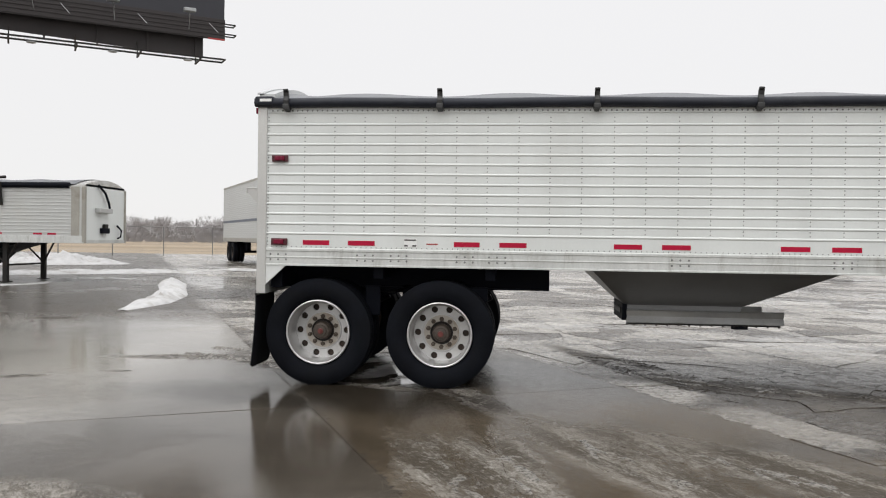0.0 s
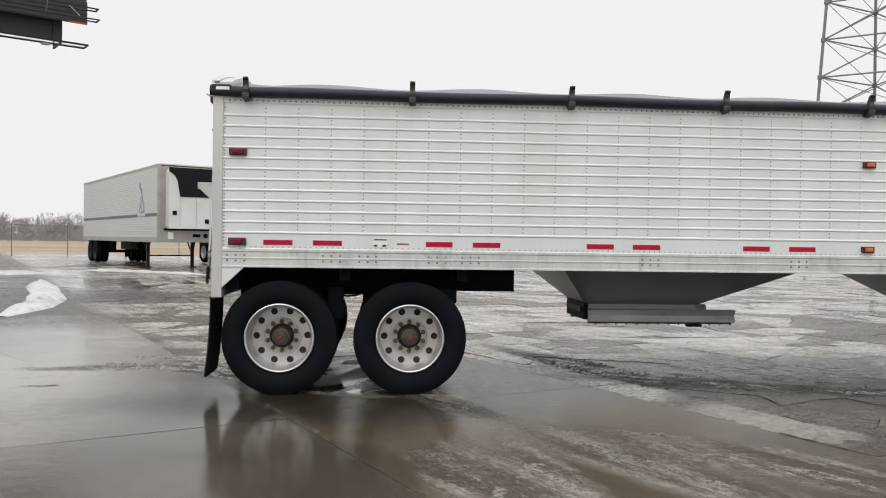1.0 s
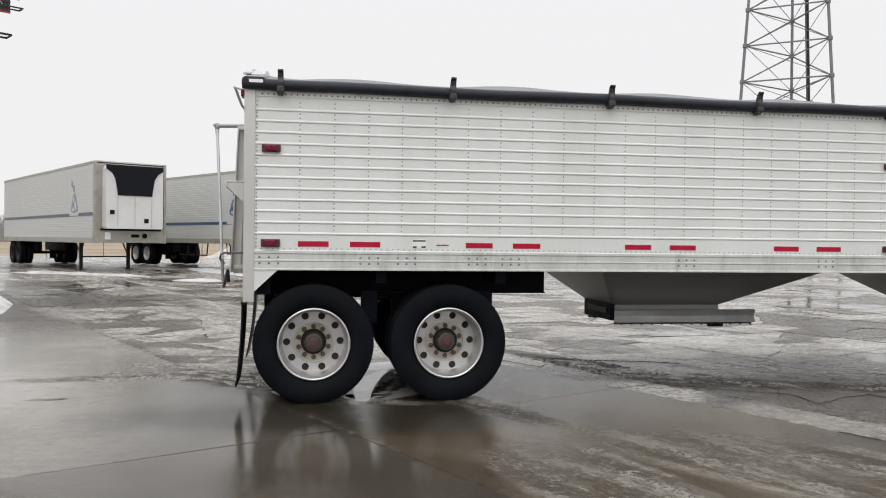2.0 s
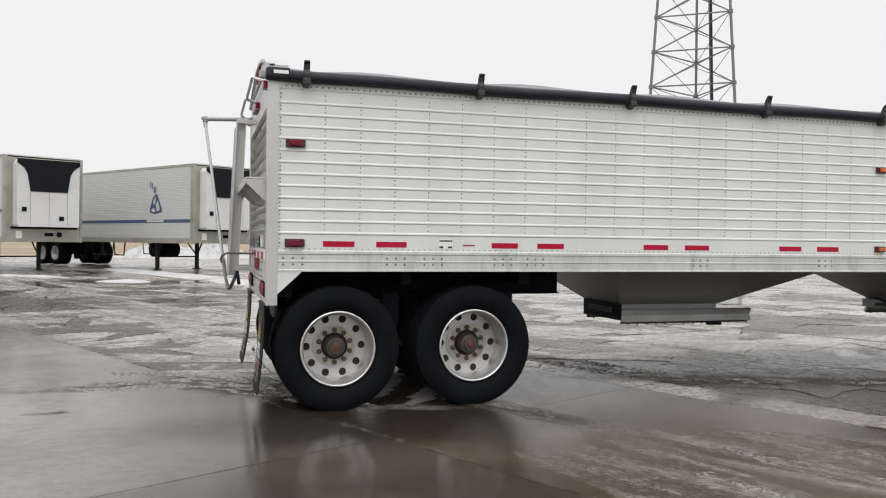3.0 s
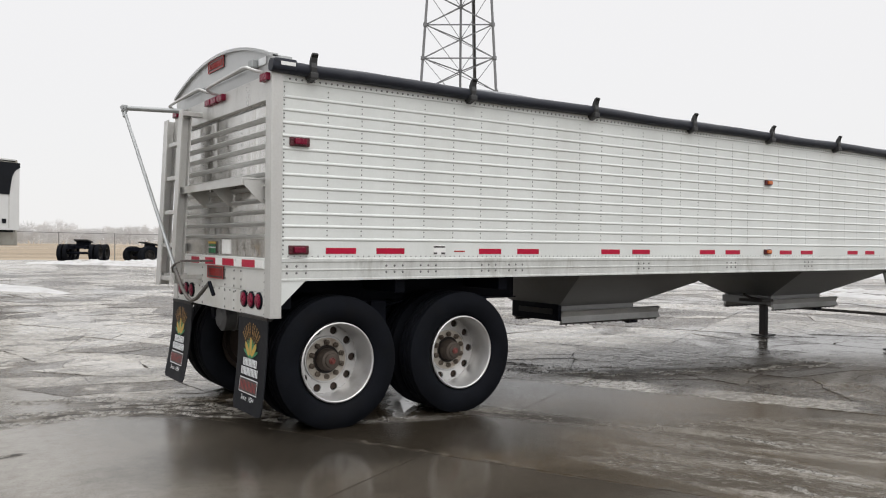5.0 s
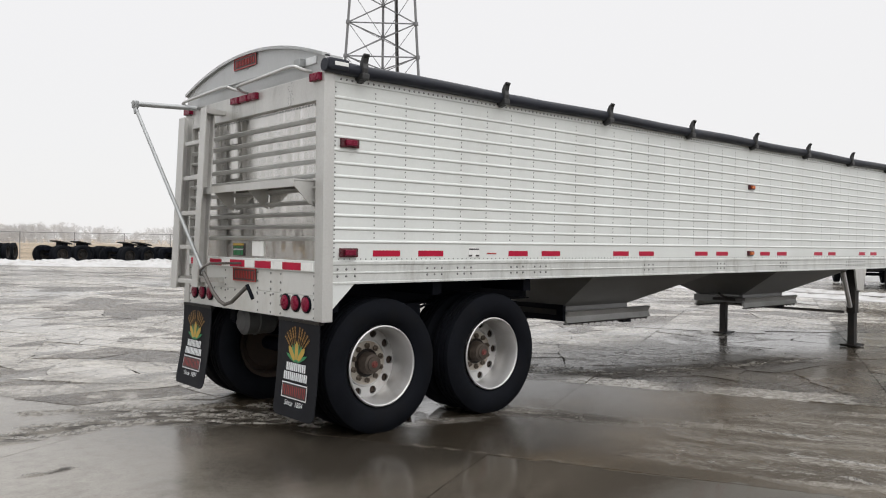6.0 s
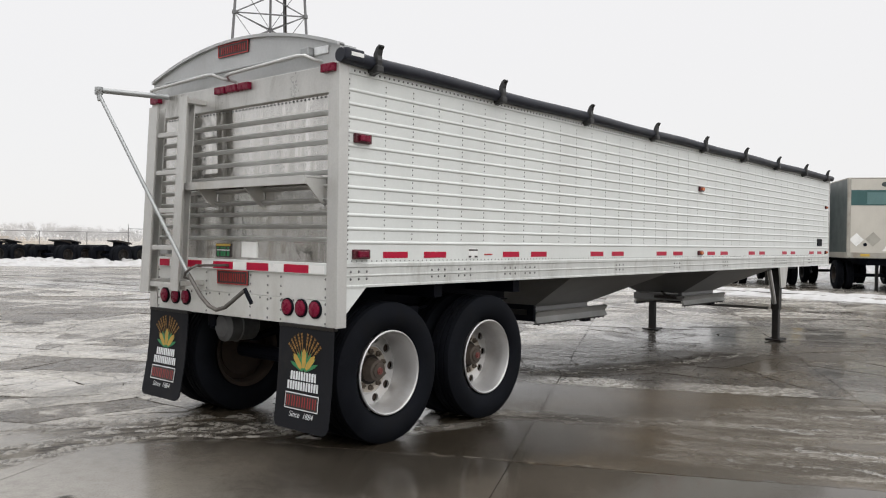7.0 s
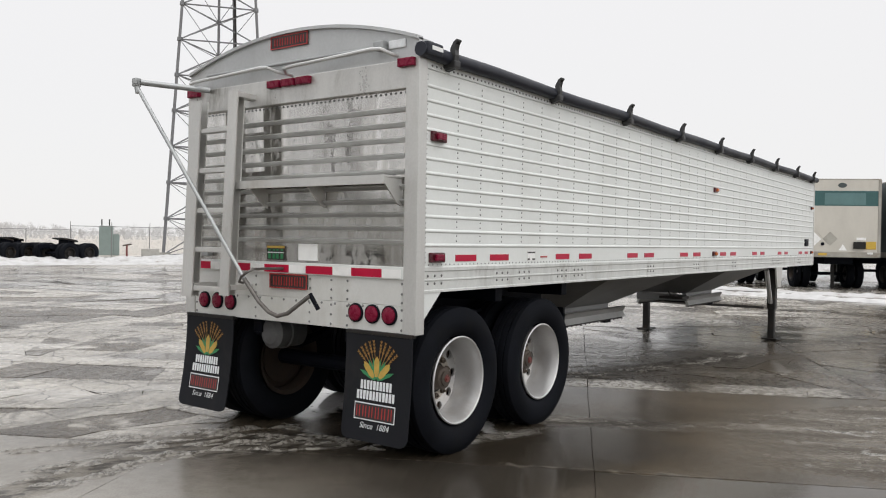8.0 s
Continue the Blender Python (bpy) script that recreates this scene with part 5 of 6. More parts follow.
def second_grain_trailer(at):
    t = thing("grain_trailer", "white ribbed grain trailer with tarp, parked by snow", "trailer", at=at)
    n, h = 12.3, 1.22
    for s in (1, -1):
        for k in range(14):
            z = 1.42 + 0.1 * k
            bm = prism([(s * (h - 0.03), z), (s * h, z), (s * h, z + 0.075), (s * (h + 0.012), z + 0.085), (s * h, z + 0.1), (s * (h - 0.03), z + 0.1)], "x", 0.40, n)
            part("side_panel", bm, BOXWHITE, t)
        part("bottom_rail", box(0.0, n, s * (h - 0.05), s * (h + 0.01), 1.2, 1.42, 0.004), RAILMAT, t)
        part("nose_side_post", box(0.14, 0.40, s * (h - 0.06), s * (h + 0.01), 1.42, 2.86, 0.004), BOXEDGE, t)
        part("tarp_roll", pipe([(0.45, s * (h + 0.02), 2.90), (n, s * (h + 0.02), 2.90)], 0.085, 8), BLACK, t, "black tarp roll")
        for x in (0.86, 1.30, 2.55, 2.95, 5.2):
            part("reflective_tape", box(x, x + 0.27, s * (h + 0.001), s * (h + 0.005), 1.44, 1.49), REDTAPE, t)
        part("top_rail", box(0.0, n, s * (h - 0.05), s * (h + 0.008), 2.82, 2.88), POST, t)
        part("nose_edge", box(-0.03, 0.08, s * (h - 0.10), s * (h + 0.012), 1.2, 2.88, 0.03), BOXEDGE, t)
        part("nose_side", box(0.08, 0.14, s * (h - 0.03), s * h, 1.42, 2.84), BOXWHITE, t)
    part("nose_wall", box(0.0, 0.05, -h + 0.08, h - 0.08, 1.3, 2.95, 0.004), WHITE, t, "white nose wall with hoses and fittings")
    part("nose_sill", box(-0.02, 0.05, -h + 0.08, h - 0.08, 1.2, 1.3, 0.004), RAILMAT, t)
    prof = [(-h, 2.88)] + [(h * (k / 8 - 1), 2.9 + 0.22 * (1 - (k / 8 - 1) ** 2)) for k in range(17)] + [(h, 2.88)]
    part("arched_cap", prism(prof, "x", 0.0, 0.4), POST, t)
    bm = bmesh.new()
    rows = []
    for i in range(30):
        x = 0.3 + (n - 0.3) * i / 29
        rows.append([bm.verts.new((x, h * (j / 5 - 1), 2.93 + (0.2 + 0.02 * math.sin(x * 4)) * (1 - (j / 5 - 1) ** 2))) for j in range(11)])
    for r0, r1 in zip(rows, rows[1:]):
        for j in range(10):
            bm.faces.new((r0[j], r0[j + 1], r1[j + 1], r1[j]))
    part("tarp", bm, VINYL, t, smooth=True)
    part("hose", pipe([(-0.04, 0.5, 2.95), (-0.10, 0.2, 2.72), (-0.10, -0.02, 2.4), (-0.08, -0.12, 2.15)], 0.035, 8), BLACK, t, smooth=True)
    part("nose_step", box(-0.16, 0.0, -0.15, 0.62, 2.12, 2.26, 0.02), ALU, t)
    part("nose_box", box(-0.12, 0.0, -0.05, 0.35, 1.5, 1.66, 0.02), BLACK, t)
    part("nose_box", box(-0.10, 0.0, 0.0, 0.2, 1.66, 1.78, 0.02), DARKSTEEL, t)
    part("air_hose", pipe([(-0.05, -0.6, 1.75), (-0.12, -0.75, 1.6), (-0.12, -0.7, 1.4), (-0.1, -0.55, 1.35)], 0.03, 6), BLACK, t)
    part("crank", pipe([(2.55, h + 0.05, 2.3), (2.55, h + 0.12, 2.95), (2.65, h + 0.15, 3.1), (2.35, h + 0.15, 3.12)], 0.05, 6), DARKSTEEL, t)
    legs(t, 2.6, 0.95, 1.2)
    part("frame_pan", prism([(2.2, 1.2), (2.8, 1.06), (3.4, 0.86), (3.75, 0.55), (4.2, 0.45), (6.4, 0.42), (7.6, 1.2)], "y", -0.75, 0.75), BLACK, t, "black sloped under-frame")
    for x in (10.2, 11.44):
        part("axle", rod((x, -0.9, 0.53), (x, 0.9, 0.53), 0.06), BLACK, t)
        parked_wheel(x, -1.08, 0.54, 1, t)
        parked_wheel(x, 1.08, 0.54, -1, t)
    part("frame_rail", box(8.6, 12.2, -0.62, 0.62, 0.95, 1.2), BLACK, t)
    return t


second_grain_trailer(pose(-10.1, 15.6, rise(0, 15.6), 0, 0, 180))


def pup_trailer(at, label, band, side, lettered):
    t = thing("box_trailer", label, "trailer", "parked box trailers", at=at)
    n, h = 8.5, 1.27
    for s in (1, -1):
        part("side_wall", box(0.05, n, s * (h - 0.03), s * h, 1.25, 3.98), side, t)
        part("bottom_rail", box(0.0, n, s * (h - 0.05), s * (h + 0.015), 1.18, 1.38, 0.006), BOXEDGE, t)
        part("corner_post", box(-0.025, 0.12, s * (h - 0.10), s * (h + 0.012), 1.2, 4.0, 0.03), BOXEDGE, t)
    part("roof", box(0.0, n, -h, h, 3.97, 4.02, 0.015), BOXEDGE, t)
    part("rear_wall", box(n - 0.04, n, -h + 0.03, h - 0.03, 1.25, 3.97), side, t)
    part("floor", box(0.0, n, -h + 0.06, h - 0.06, 1.15, 1.25), BLACK, t)
    part("nose_wall", box(0.0, 0.04, -h + 0.08, h - 0.08, 1.36, 3.97), GRIMYWHITE, t, "grimy white nose wall")
    part("nose_sill", box(-0.03, 0.04, -h + 0.08, h - 0.08, 1.18, 1.38, 0.008), BOXEDGE, t)
    part("nose_band", box(-0.006, 0.0, -h + 0.08, h - 0.08, 3.04, 3.58), band, t, "dark teal painted band")
    part("nose_patch", box(-0.009, -0.005, -0.75, 0.65, 3.08, 3.50), GREEN if band is not GREEN else plain("faded_teal_panel", (0.10, 0.19, 0.19), 0.4, 0, 0.1, 2, 30), t)
    if lettered:
        part("oval_badge", lathe([(0.15, 0.0), (0.15, -0.008), (0, -0.010)], 20), DARKSIDE, t).matrix_basis = pose(0, 0.05, 3.78, 0, 0, -90) @ Matrix.Diagonal((1, 1, 0.6, 1))
    for y, z, r, m in ((0.98, 1.83, 0.24, WHITETAPE), (0.44, 1.85, 0.26, BOXEDGE), (0.72, 2.12, 0.2, GRIMYWHITE)):
        d = part("placard_holder", box(-0.012, 0.0, -r * 0.7, r * 0.7, -r * 0.7, r * 0.7, 0.003), m, t, "diamond placard holder")
        d.matrix_basis = pose(0, y, z, 45, 0, 0)
    part("triangle_plate", prism([(-0.14, 1.43), (0.14, 1.43), (0.0, 1.66)], "x", -0.01, 0.0), WHITETAPE, t, "small white triangular plate")
    part("paper_plate", box(-0.012, 0.0, -0.78, -0.46, 1.80, 1.90, 0.003), WHITETAPE, t)
    part("reflector", box(-0.035, -0.03, 0.55, 0.85, 1.24, 1.33, 0.003), YELLOW, t, "small amber strip")
    part("hose_socket", rod((-0.04, 0.7, 1.66), (0.0, 0.7, 1.66), 0.06, 14), BLACK, t)
    part("nose_box", box(-0.10, 0.0, -0.75, -0.35, 1.5, 1.75, 0.02), DARKSTEEL, t)
    part("yellow_plate", box(-0.015, 0.0, -1.12, -0.78, 1.48, 1.76, 0.004), YELLOW, t)
    for y in (-0.86, -0.96):
        part("air_coupling", box(-0.07, 0.0, y - 0.04, y + 0.04, 1.3, 1.37, 0.008), WHITETAPE, t)
    # coupled dolly under the nose
    part("dolly_frame", box(0.4, 3.0, -0.5, 0.5, 0.92, 1.16, 0.01), BLACK, t)
    part("dolly_leg", box(1.0, 1.1, -0.05, 0.05, 0.0, 0.95, 0.005), DARKSTEEL, t)
    part("axle", rod((1.9, -0.9, 0.53), (1.9, 0.9, 0.53), 0.06), BLACK, t)
    parked_wheel(1.9, -1.12, 0.54, 1, t, True, DARK_RIM)
    parked_wheel(1.9, 1.12, 0.54, -1, t, True, DARK_RIM)
    part("axle", rod((7.2, -0.9, 0.53), (7.2, 0.9, 0.53), 0.06), BLACK, t)
    part("frame_rail", box(6.2, 8.2, -0.55, 0.55, 0.85, 1.16, 0.01), BLACK, t)
    parked_wheel(7.2, -1.12, 0.54, 1, t, True, DARK_RIM)
    parked_wheel(7.2, 1.12, 0.54, -1, t, True, DARK_RIM)
    return t


pup_trailer(pose(27.6, 2.01, 0, 0, 0, 28), "grimy white box trailer with dark teal band", GREEN, DARKSIDE, True)
pup_trailer(pose(28.9, -0.95, 0, 0, 0, 28), "grimy box trailer with teal nose band", GREEN, DARKSIDE, False)
pup_trailer(pose(28.2, 6.1, 0, 0, 0, 28), "box trailer standing behind the grain trailer's nose", DARKSIDE, DARKSIDE, False)

# ---- stored bogies along the fence ----


def bogie(at, label):
    t = thing("trailer_bogie", label, "bogie", "stored bogies along the fence", at=at)
    for x in (-0.62, 0.62):
        part("axle", rod((x, -0.9, 0.53), (x, 0.9, 0.53), 0.07), BLACK, t)
        parked_wheel(x, -1.1, 0.54, 1, t, True, DARK_RIM)
        parked_wheel(x, 1.1, 0.54, -1, t, True, DARK_RIM)
    for y in (-0.5, 0.5):
        part("frame_rail", box(-1.3, 1.3, y - 0.06, y + 0.06, 0.78, 1.0, 0.01), BLACK, t)
    part("cross_member", box(-0.3, 0.3, -0.5, 0.5, 0.8, 0.98, 0.01), BLACK, t)
    p = part("fifth_wheel_plate", prism([(-0.55, -0.42), (0.2, -0.5), (0.6, -0.14), (0.25, 0), (0.6, 0.14), (0.2, 0.5), (-0.55, 0.42)], "z", 0.0, 0.06), DARKSTEEL, t, "tilted dark coupling plate")
    p.matrix_basis = pose(0.0, 0, 1.22, 0, 10, 0)
    part("plate_stand", box(-0.15, 0.15, -0.4, 0.4, 0.98, 1.24, 0.02), BLACK, t)
    return t


first = bogie(pose(7.6, 47.8, rise(7.2, 48), 0, 0, 60), "black tandem-axle bogie with coupling plate in snow")
for i, x in enumerate((11.2, 13.2, 15.2, 17.1, 19.0, 20.9, 22.8, 24.4)):
    y = 46.4 + 2.7 * (i % 2)
    near = 1 - 0.011 * (x - 11.2)
    x, y = -3.6 + (x + 3.6) * near, -4.6 + (y + 4.6) * near
    copy_thing(first, pose(x, y, rise(x, y), 0, 0, 14 + 8 * math.sin(i * 1.7)))

# ---- fence, tower, utility pieces ----
FENCE = plain("dull_fence_steel", (0.20, 0.20, 0.20), 0.5, 0.4, 0.15, 4, 40)
TOWERMAT = plain("galvanised_tower_steel", (0.17, 0.172, 0.178), 0.55, 0.35, 0.15, 3, 40, (0.11, 0.105, 0.10), 0.5)
CONCRETE = plain("weathered_concrete", (0.36, 0.35, 0.32), 0.8, 0.0, 0.15, 3, 40, (0.2, 0.19, 0.17), 0.4)
# Cabinet green is lightened: distance haze is put into the colour.
GENGREEN = plain("haze_paled_green_cabinet", (0.21, 0.265, 0.25), 0.5, 0.0, 0.12, 2, 30)


def fence(points, height, gap, label, barbed):
    t = thing("chain_link_fence", label, "fence", kind="structure")
    wires = ([], [])
    for (x0, y0), (x1, y1) in zip(points, points[1:]):
        n = max(1, round(math.hypot(x1 - x0, y1 - y0) / gap))
        z0, z1 = rise(x0, y0) - 0.05, rise(x1, y1) - 0.05
        for k in range(n):
            x, y = x0 + (x1 - x0) * k / n, y0 + (y1 - y0) * k / n
            z = z0 + (z1 - z0) * k / n
            part("fence_post", rod((x, y, z - 0.1), (x, y, z + height + 0.05), 0.032, 8), FENCE, t)
            if barbed:
                part("barb_arm", rod((x, y, z + height), (x - 0.15, y - 0.25, z + height + 0.35), 0.02, 6), FENCE, t)
        part("top_rail", rod((x0, y0, z0 + height), (x1, y1, z1 + height), 0.024, 6), FENCE, t)
        length = math.hypot(x1 - x0, y1 - y0)
        d = Vector(((x1 - x0) / length, (y1 - y0) / length, 0))
        m = int(length / 0.10)
        for k in range(-int(height / 0.10), m):
            for s in (1, -1):
                a0 = max(0.0, k * 0.10)
                a1 = min(length, k * 0.10 + height)
                if a1 <= a0:
                    continue
                b0, b1 = a0 - k * 0.10, a1 - k * 0.10
                if s < 0:
                    b0, b1 = height - b0, height - b1
                p = Vector((x0, y0, z0)) + d * a0 + Vector((0, 0, b0))
                q = Vector((x0, y0, z0)) + d * a1 + Vector((0, 0, b1))
                e = Vector((0, 0, 0.0028))
                i = len(wires[0])
                wires[0].extend((p - e, p + e, q + e, q - e))
                wires[1].append((i, i + 1, i + 2, i + 3))
    me = bpy.data.meshes.new("wire_mesh")
    me.from_pydata(wires[0], [], wires[1])
    me.materials.append(FENCE)
    tagged(shared("wire_mesh", me, t, None, "woven chain-link wire"), kind="stuff")
    return t


fence([(-48, 28), (-30, 39.5), (-19, 46.5), (-4, 58), (12, 59.5), (31, 60)], 2.0, 3.6, "long galvanised chain-link fence at the field edge", False)
fence([(29.2, 57.0), (52, 54.5), (56, 40)], 2.3, 3.2, "chain-link compound fence with barbed top", True)


def tower(cx, cy, label):
    t = thing("lattice_tower", label, "tower", at=pose(cx, cy, -0.05))

    def leg(k, z):
        r = 4.70 - 0.068 * z
        a = 3.009 - k * math.tau / 3
        return Vector((r * math.cos(a), r * math.sin(a), z))

    nodes = [0.12 + 2.87 * k for k in range(15)]
    top = nodes[-1]
    for k in range(3):
        part("tower_leg", rod(leg(k, 0), leg(k, top + 0.4), 0.125, 12, 0.095), TOWERMAT, t, "round steel tower leg", True)
        part("footing", rod(leg(k, -0.2), leg(k, 0.3), 0.55, 16), CONCRETE, t)
        j = (k + 1) % 3
        for z in nodes:
            part("gusset_plate", rod(leg(k, z - 0.14), leg(k, z + 0.14), 0.19, 10), TOWERMAT, t)
            part("girt", rod(leg(k, z), leg(j, z), 0.062, 6), TOWERMAT, t)
        for z0, z1 in zip(nodes, nodes[1:]):
            a, b = (leg(k, z0), leg(j, z1)) if k == 0 else (leg(j, z0), leg(k, z1))
            part("diagonal", rod(a, b, 0.062 if k < 2 else 0.035, 6), TOWERMAT, t)
            a, b = (leg(k, z1), leg(j, z0)) if k == 0 else (leg(j, z1), leg(k, z0))
            part("counter_brace", rod(a, b, 0.028, 5), TOWERMAT, t)
    # cable ladder just inside one face, with its rungs and cable bundle
    a, b = leg(1, 0) * 0.52 + leg(2, 0) * 0.44, leg(1, top) * 0.52 + leg(2, top) * 0.44
    run = part("cable_ladder", rod(a, b, 0.15, 8), DARKSTEEL, t, "dark vertical cable run")
    for k in (-1, 1):
        part("ladder_rail", rod(a + Vector((0.16 * k, 0.1 * k, 0)), b + Vector((0.16 * k, 0.1 * k, 0)), 0.025, 5), TOWERMAT, run)
    return t


tower(38.53, 51.1, "tall grey three-legged lattice radio tower")

gen = thing("generator_cabinet", "haze-paled green generator cabinet with two stacks behind the fence", "generator", at=pose(33.9, 59.8, -0.15, 0, 0, -32))
part("cabinet", box(-0.55, 0.55, -0.5, 0.5, 0.0, 2.5, 0.03), GENGREEN, gen)
part("side_tank", box(0.55, 1.05, -0.45, 0.45, 0.0, 1.8, 0.05), GENGREEN, gen)
for x in (-0.35, 0.25):
    part("stack", rod((x, 0, 2.4), (x, 0, 3.05), 0.05, 8), DARKSTEEL, gen)
blk = solid("concrete_block", box(-0.62, 0.62, -0.35, 0.35, 0.0, 0.6, 0.04), CONCRETE, "weathered concrete ballast block on snow", "block", at=pose(31.3, 49.6, -0.012, 0, 0, -30))
hyd = thing("standpipe", "small rusty red standpipe standing in snow", "standpipe", at=pose(28.6, 48.4, -0.012))
part("pipe", rod((0, 0, 0), (0, 0, 0.9), 0.07, 10), REDCAP, hyd)
part("valve_arm", rod((-0.3, 0, 0.85), (0.35, 0, 0.95), 0.06, 8), RUST, hyd)

# ---- billboard ----
BOARD = plain("dark_board_metal", (0.027, 0.022, 0.022), 0.6, 0.1, 0.15, 2, 30)
BOARDFACE = plain("navy_board_vinyl", (0.020, 0.020, 0.027), 0.4, 0.0, 0.12, 2, 30)


def billboard(ax, ay, bx, by, z):
    n = math.hypot(bx - ax, by - ay)
    t = thing("billboard", "dark roadside billboard on a steel pole with catwalk", "billboard", at=pose(bx, by, z, 0, 0, math.degrees(math.atan2(by - ay, bx - ax))))
    # local x runs along the board, ending at 0; the face looks towards -y
    part("face_panel", box(-n, 0.36, 0.0, 0.12, 1.35, 5.6, 0.01), BOARDFACE, t, "navy printed face")
    part("face_trim", box(-n - 0.05, 0.38, -0.06, 0.0, 1.0, 2.05, 0.01), BOARD, t)
    for k in range(5):
        part("trim_rib", box(-n, 0.38, -0.09, -0.06, 1.06 + 0.2 * k, 1.12 + 0.2 * k), BOARD, t)
    part("red_corner", box(-0.45, 0.38, -0.085, -0.06, 0.98, 1.12), SIGNRED, t)
    part("apron", prism([(-n, 1.35), (-n, 0.52), (-0.58, 0.12), (-0.58, 1.35)], "y", 0.5, 0.56), BOARD, t, "dark lower apron")
    for k in range(7):
        x = -0.95 - k * (n - 0.95) / 6
        part("apron_post", box(x - 0.04, x + 0.04, 0.4, 0.5, 0.2, 1.4), BOARD, t)
    part("letter_bars", join(join(box(-9.3, -8.95, -0.02, -0.005, 2.3, 2.62), box(-8.8, -8.6, -0.02, -0.005, 2.3, 2.62)), join(box(-8.4, -8.15, -0.02, -0.005, 2.3, 2.62), box(-8.0, -7.7, -0.02, -0.005, 2.3, 2.62))), DECALWHITE, t, "pale printed bars")
    # catwalk
    for y in (-0.1, -0.85):
        part("catwalk_rail", box(-n, 0.25, y - 0.03, y + 0.03, -0.17, -0.09, 0.004), DARKSTEEL, t)
    part("catwalk_end", box(0.2, 0.25, -0.82, -0.13, -0.17, -0.09, 0.004), DARKSTEEL, t)
    bm = bmesh.new()
    for k in range(int((n + 0.2) / 0.12)):
        box(-n + 0.12 * k, -n + 0.12 * k + 0.012, -0.82, -0.13, -0.13, -0.12, bm=bm)
    tagged(part("catwalk_grating", bm, STEEL, t), kind="stuff")
    for k in range(5):
        x = -0.95 - 2.75 * k
        part("catwalk_arm", box(x - 0.04, x + 0.04, -0.88, 0.5, -0.25, -0.17, 0.004), DARKSTEEL, t)
        part("hanger", box(x - 0.03, x + 0.03, 0.42, 0.5, -0.23, 0.5), DARKSTEEL, t)
        part("strut", pipe([(-0.4 - 3.35 * k, -0.1, 1.75), (-0.05 - 3.35 * k, -0.5, 1.25)], 0.018, 6), STEEL, t)
    for k in range(4):
        x = -1.9 - 3.4 * k
        part("lamp_arm", pipe([(x + 0.5, -0.2, 1.3), (x + 0.35, -1.2, 1.9)], 0.02, 6), STEEL, t)
        part("flood_lamp", box(x + 0.05, x + 0.6, -1.5, -1.15, 1.85, 2.02, 0.03), STEEL, t, "grey flood lamp")
        part("drip_tray", rod((x + 0.4, -0.5, -0.30), (x + 0.4, -0.5, -0.25), 0.2, 12), STEEL, t)
    for z0, y in ((1.5, 0.9), (0.95, 0.75)):
        bm = join(box(-1.5, 1.15, y, y + 0.05, z0 + 0.55, z0 + 0.61), box(-1.5, 1.15, y + 0.5, y + 0.55, z0 + 0.55, z0 + 0.61))
        box(1.1, 1.15, y, y + 0.55, z0 + 0.55, z0 + 0.61, bm=bm)
        part("rear_walkway", bm, DARKSTEEL, t)
    part("stringer", box(-n, 0.0, 0.56, 0.86, 1.9, 2.2), BOARD, t)
    part("pole", rod((-n + 0.6, 1.6, -z), (-n + 0.6, 1.6, 3.0), 0.75, 28), BOARD, t, "steel pole")
    part("torsion_tube", rod((-n - 0.3, 1.2, 2.4), (-1.0, 1.2, 2.4), 0.3, 16), BOARD, t)
    return t


billboard(-24.9, 23.05, -12.75, 31.1, 10.4)

# ---- snow ----


def snow_bank(points, width, height, seed, label, taper=1.0):
    bm = bmesh.new()
    rows = []
    pts = [Vector(p) for p in points]
    lens = [0.0]
    for a, b in zip(pts, pts[1:]):
        lens.append(lens[-1] + (b - a).length)
    n = max(12, int(lens[-1] / 0.16))
    m = 22
    for i in range(n + 1):
        s = lens[-1] * i / n
        k = max(j for j in range(len(lens)) if lens[j] <= s + 1e-6)
        k = min(k, len(pts) - 2)
        f = (s - lens[k]) / (lens[k + 1] - lens[k])
        c = pts[k].lerp(pts[k + 1], f)
        d = (pts[k + 1] - pts[k]).normalized()
        side = Vector((-d.y, d.x))
        end = min(1.0, min(i, n - i) / (n * 0.18))
        wob = 0.8 + 0.35 * noise.noise((s * 0.3, seed * 3.1, 0.0))
        row = []
        for j in range(m + 1):
            u = 2 * j / m - 1
            w = width * (taper + (1 - taper) * i / n) * (0.35 + 0.65 * end) * (0.9 + 0.25 * noise.noise((s * 0.5, seed * 7.7, u * 0.5)) + 0.07 * noise.noise((s * 2.2, seed, u)))
            p = c + side * (u * w)
            lump = 0.6 * noise.fractal((p.x * 1.3, p.y * 1.3, seed), 0.8, 2.1, 5) + 0.30 * noise.noise((p.x * 5, p.y * 5, seed)) + 0.30 * noise.noise((p.x * 11, p.y * 11, seed))
            prof = max(0.0, 1 - u * u) ** 1.2
            z = rise(p.x, p.y) - 0.03 + (height * wob * end + 0.02) * prof * (1 + 1.0 * lump) + (0.02 if abs(u) < 0.99 else 0)
            row.append(bm.verts.new((p.x, p.y, z if abs(u) < 0.999 else rise(p.x, p.y) - 0.05)))
        rows.append(row)
    for r0, r1 in zip(rows, rows[1:]):
        for j in range(m):
            bm.faces.new((r0[j], r0[j + 1], r1[j + 1], r1[j]))
    return solid("snow_bank", bm, SNOW, label, "snow", "snow banks", smooth=True)


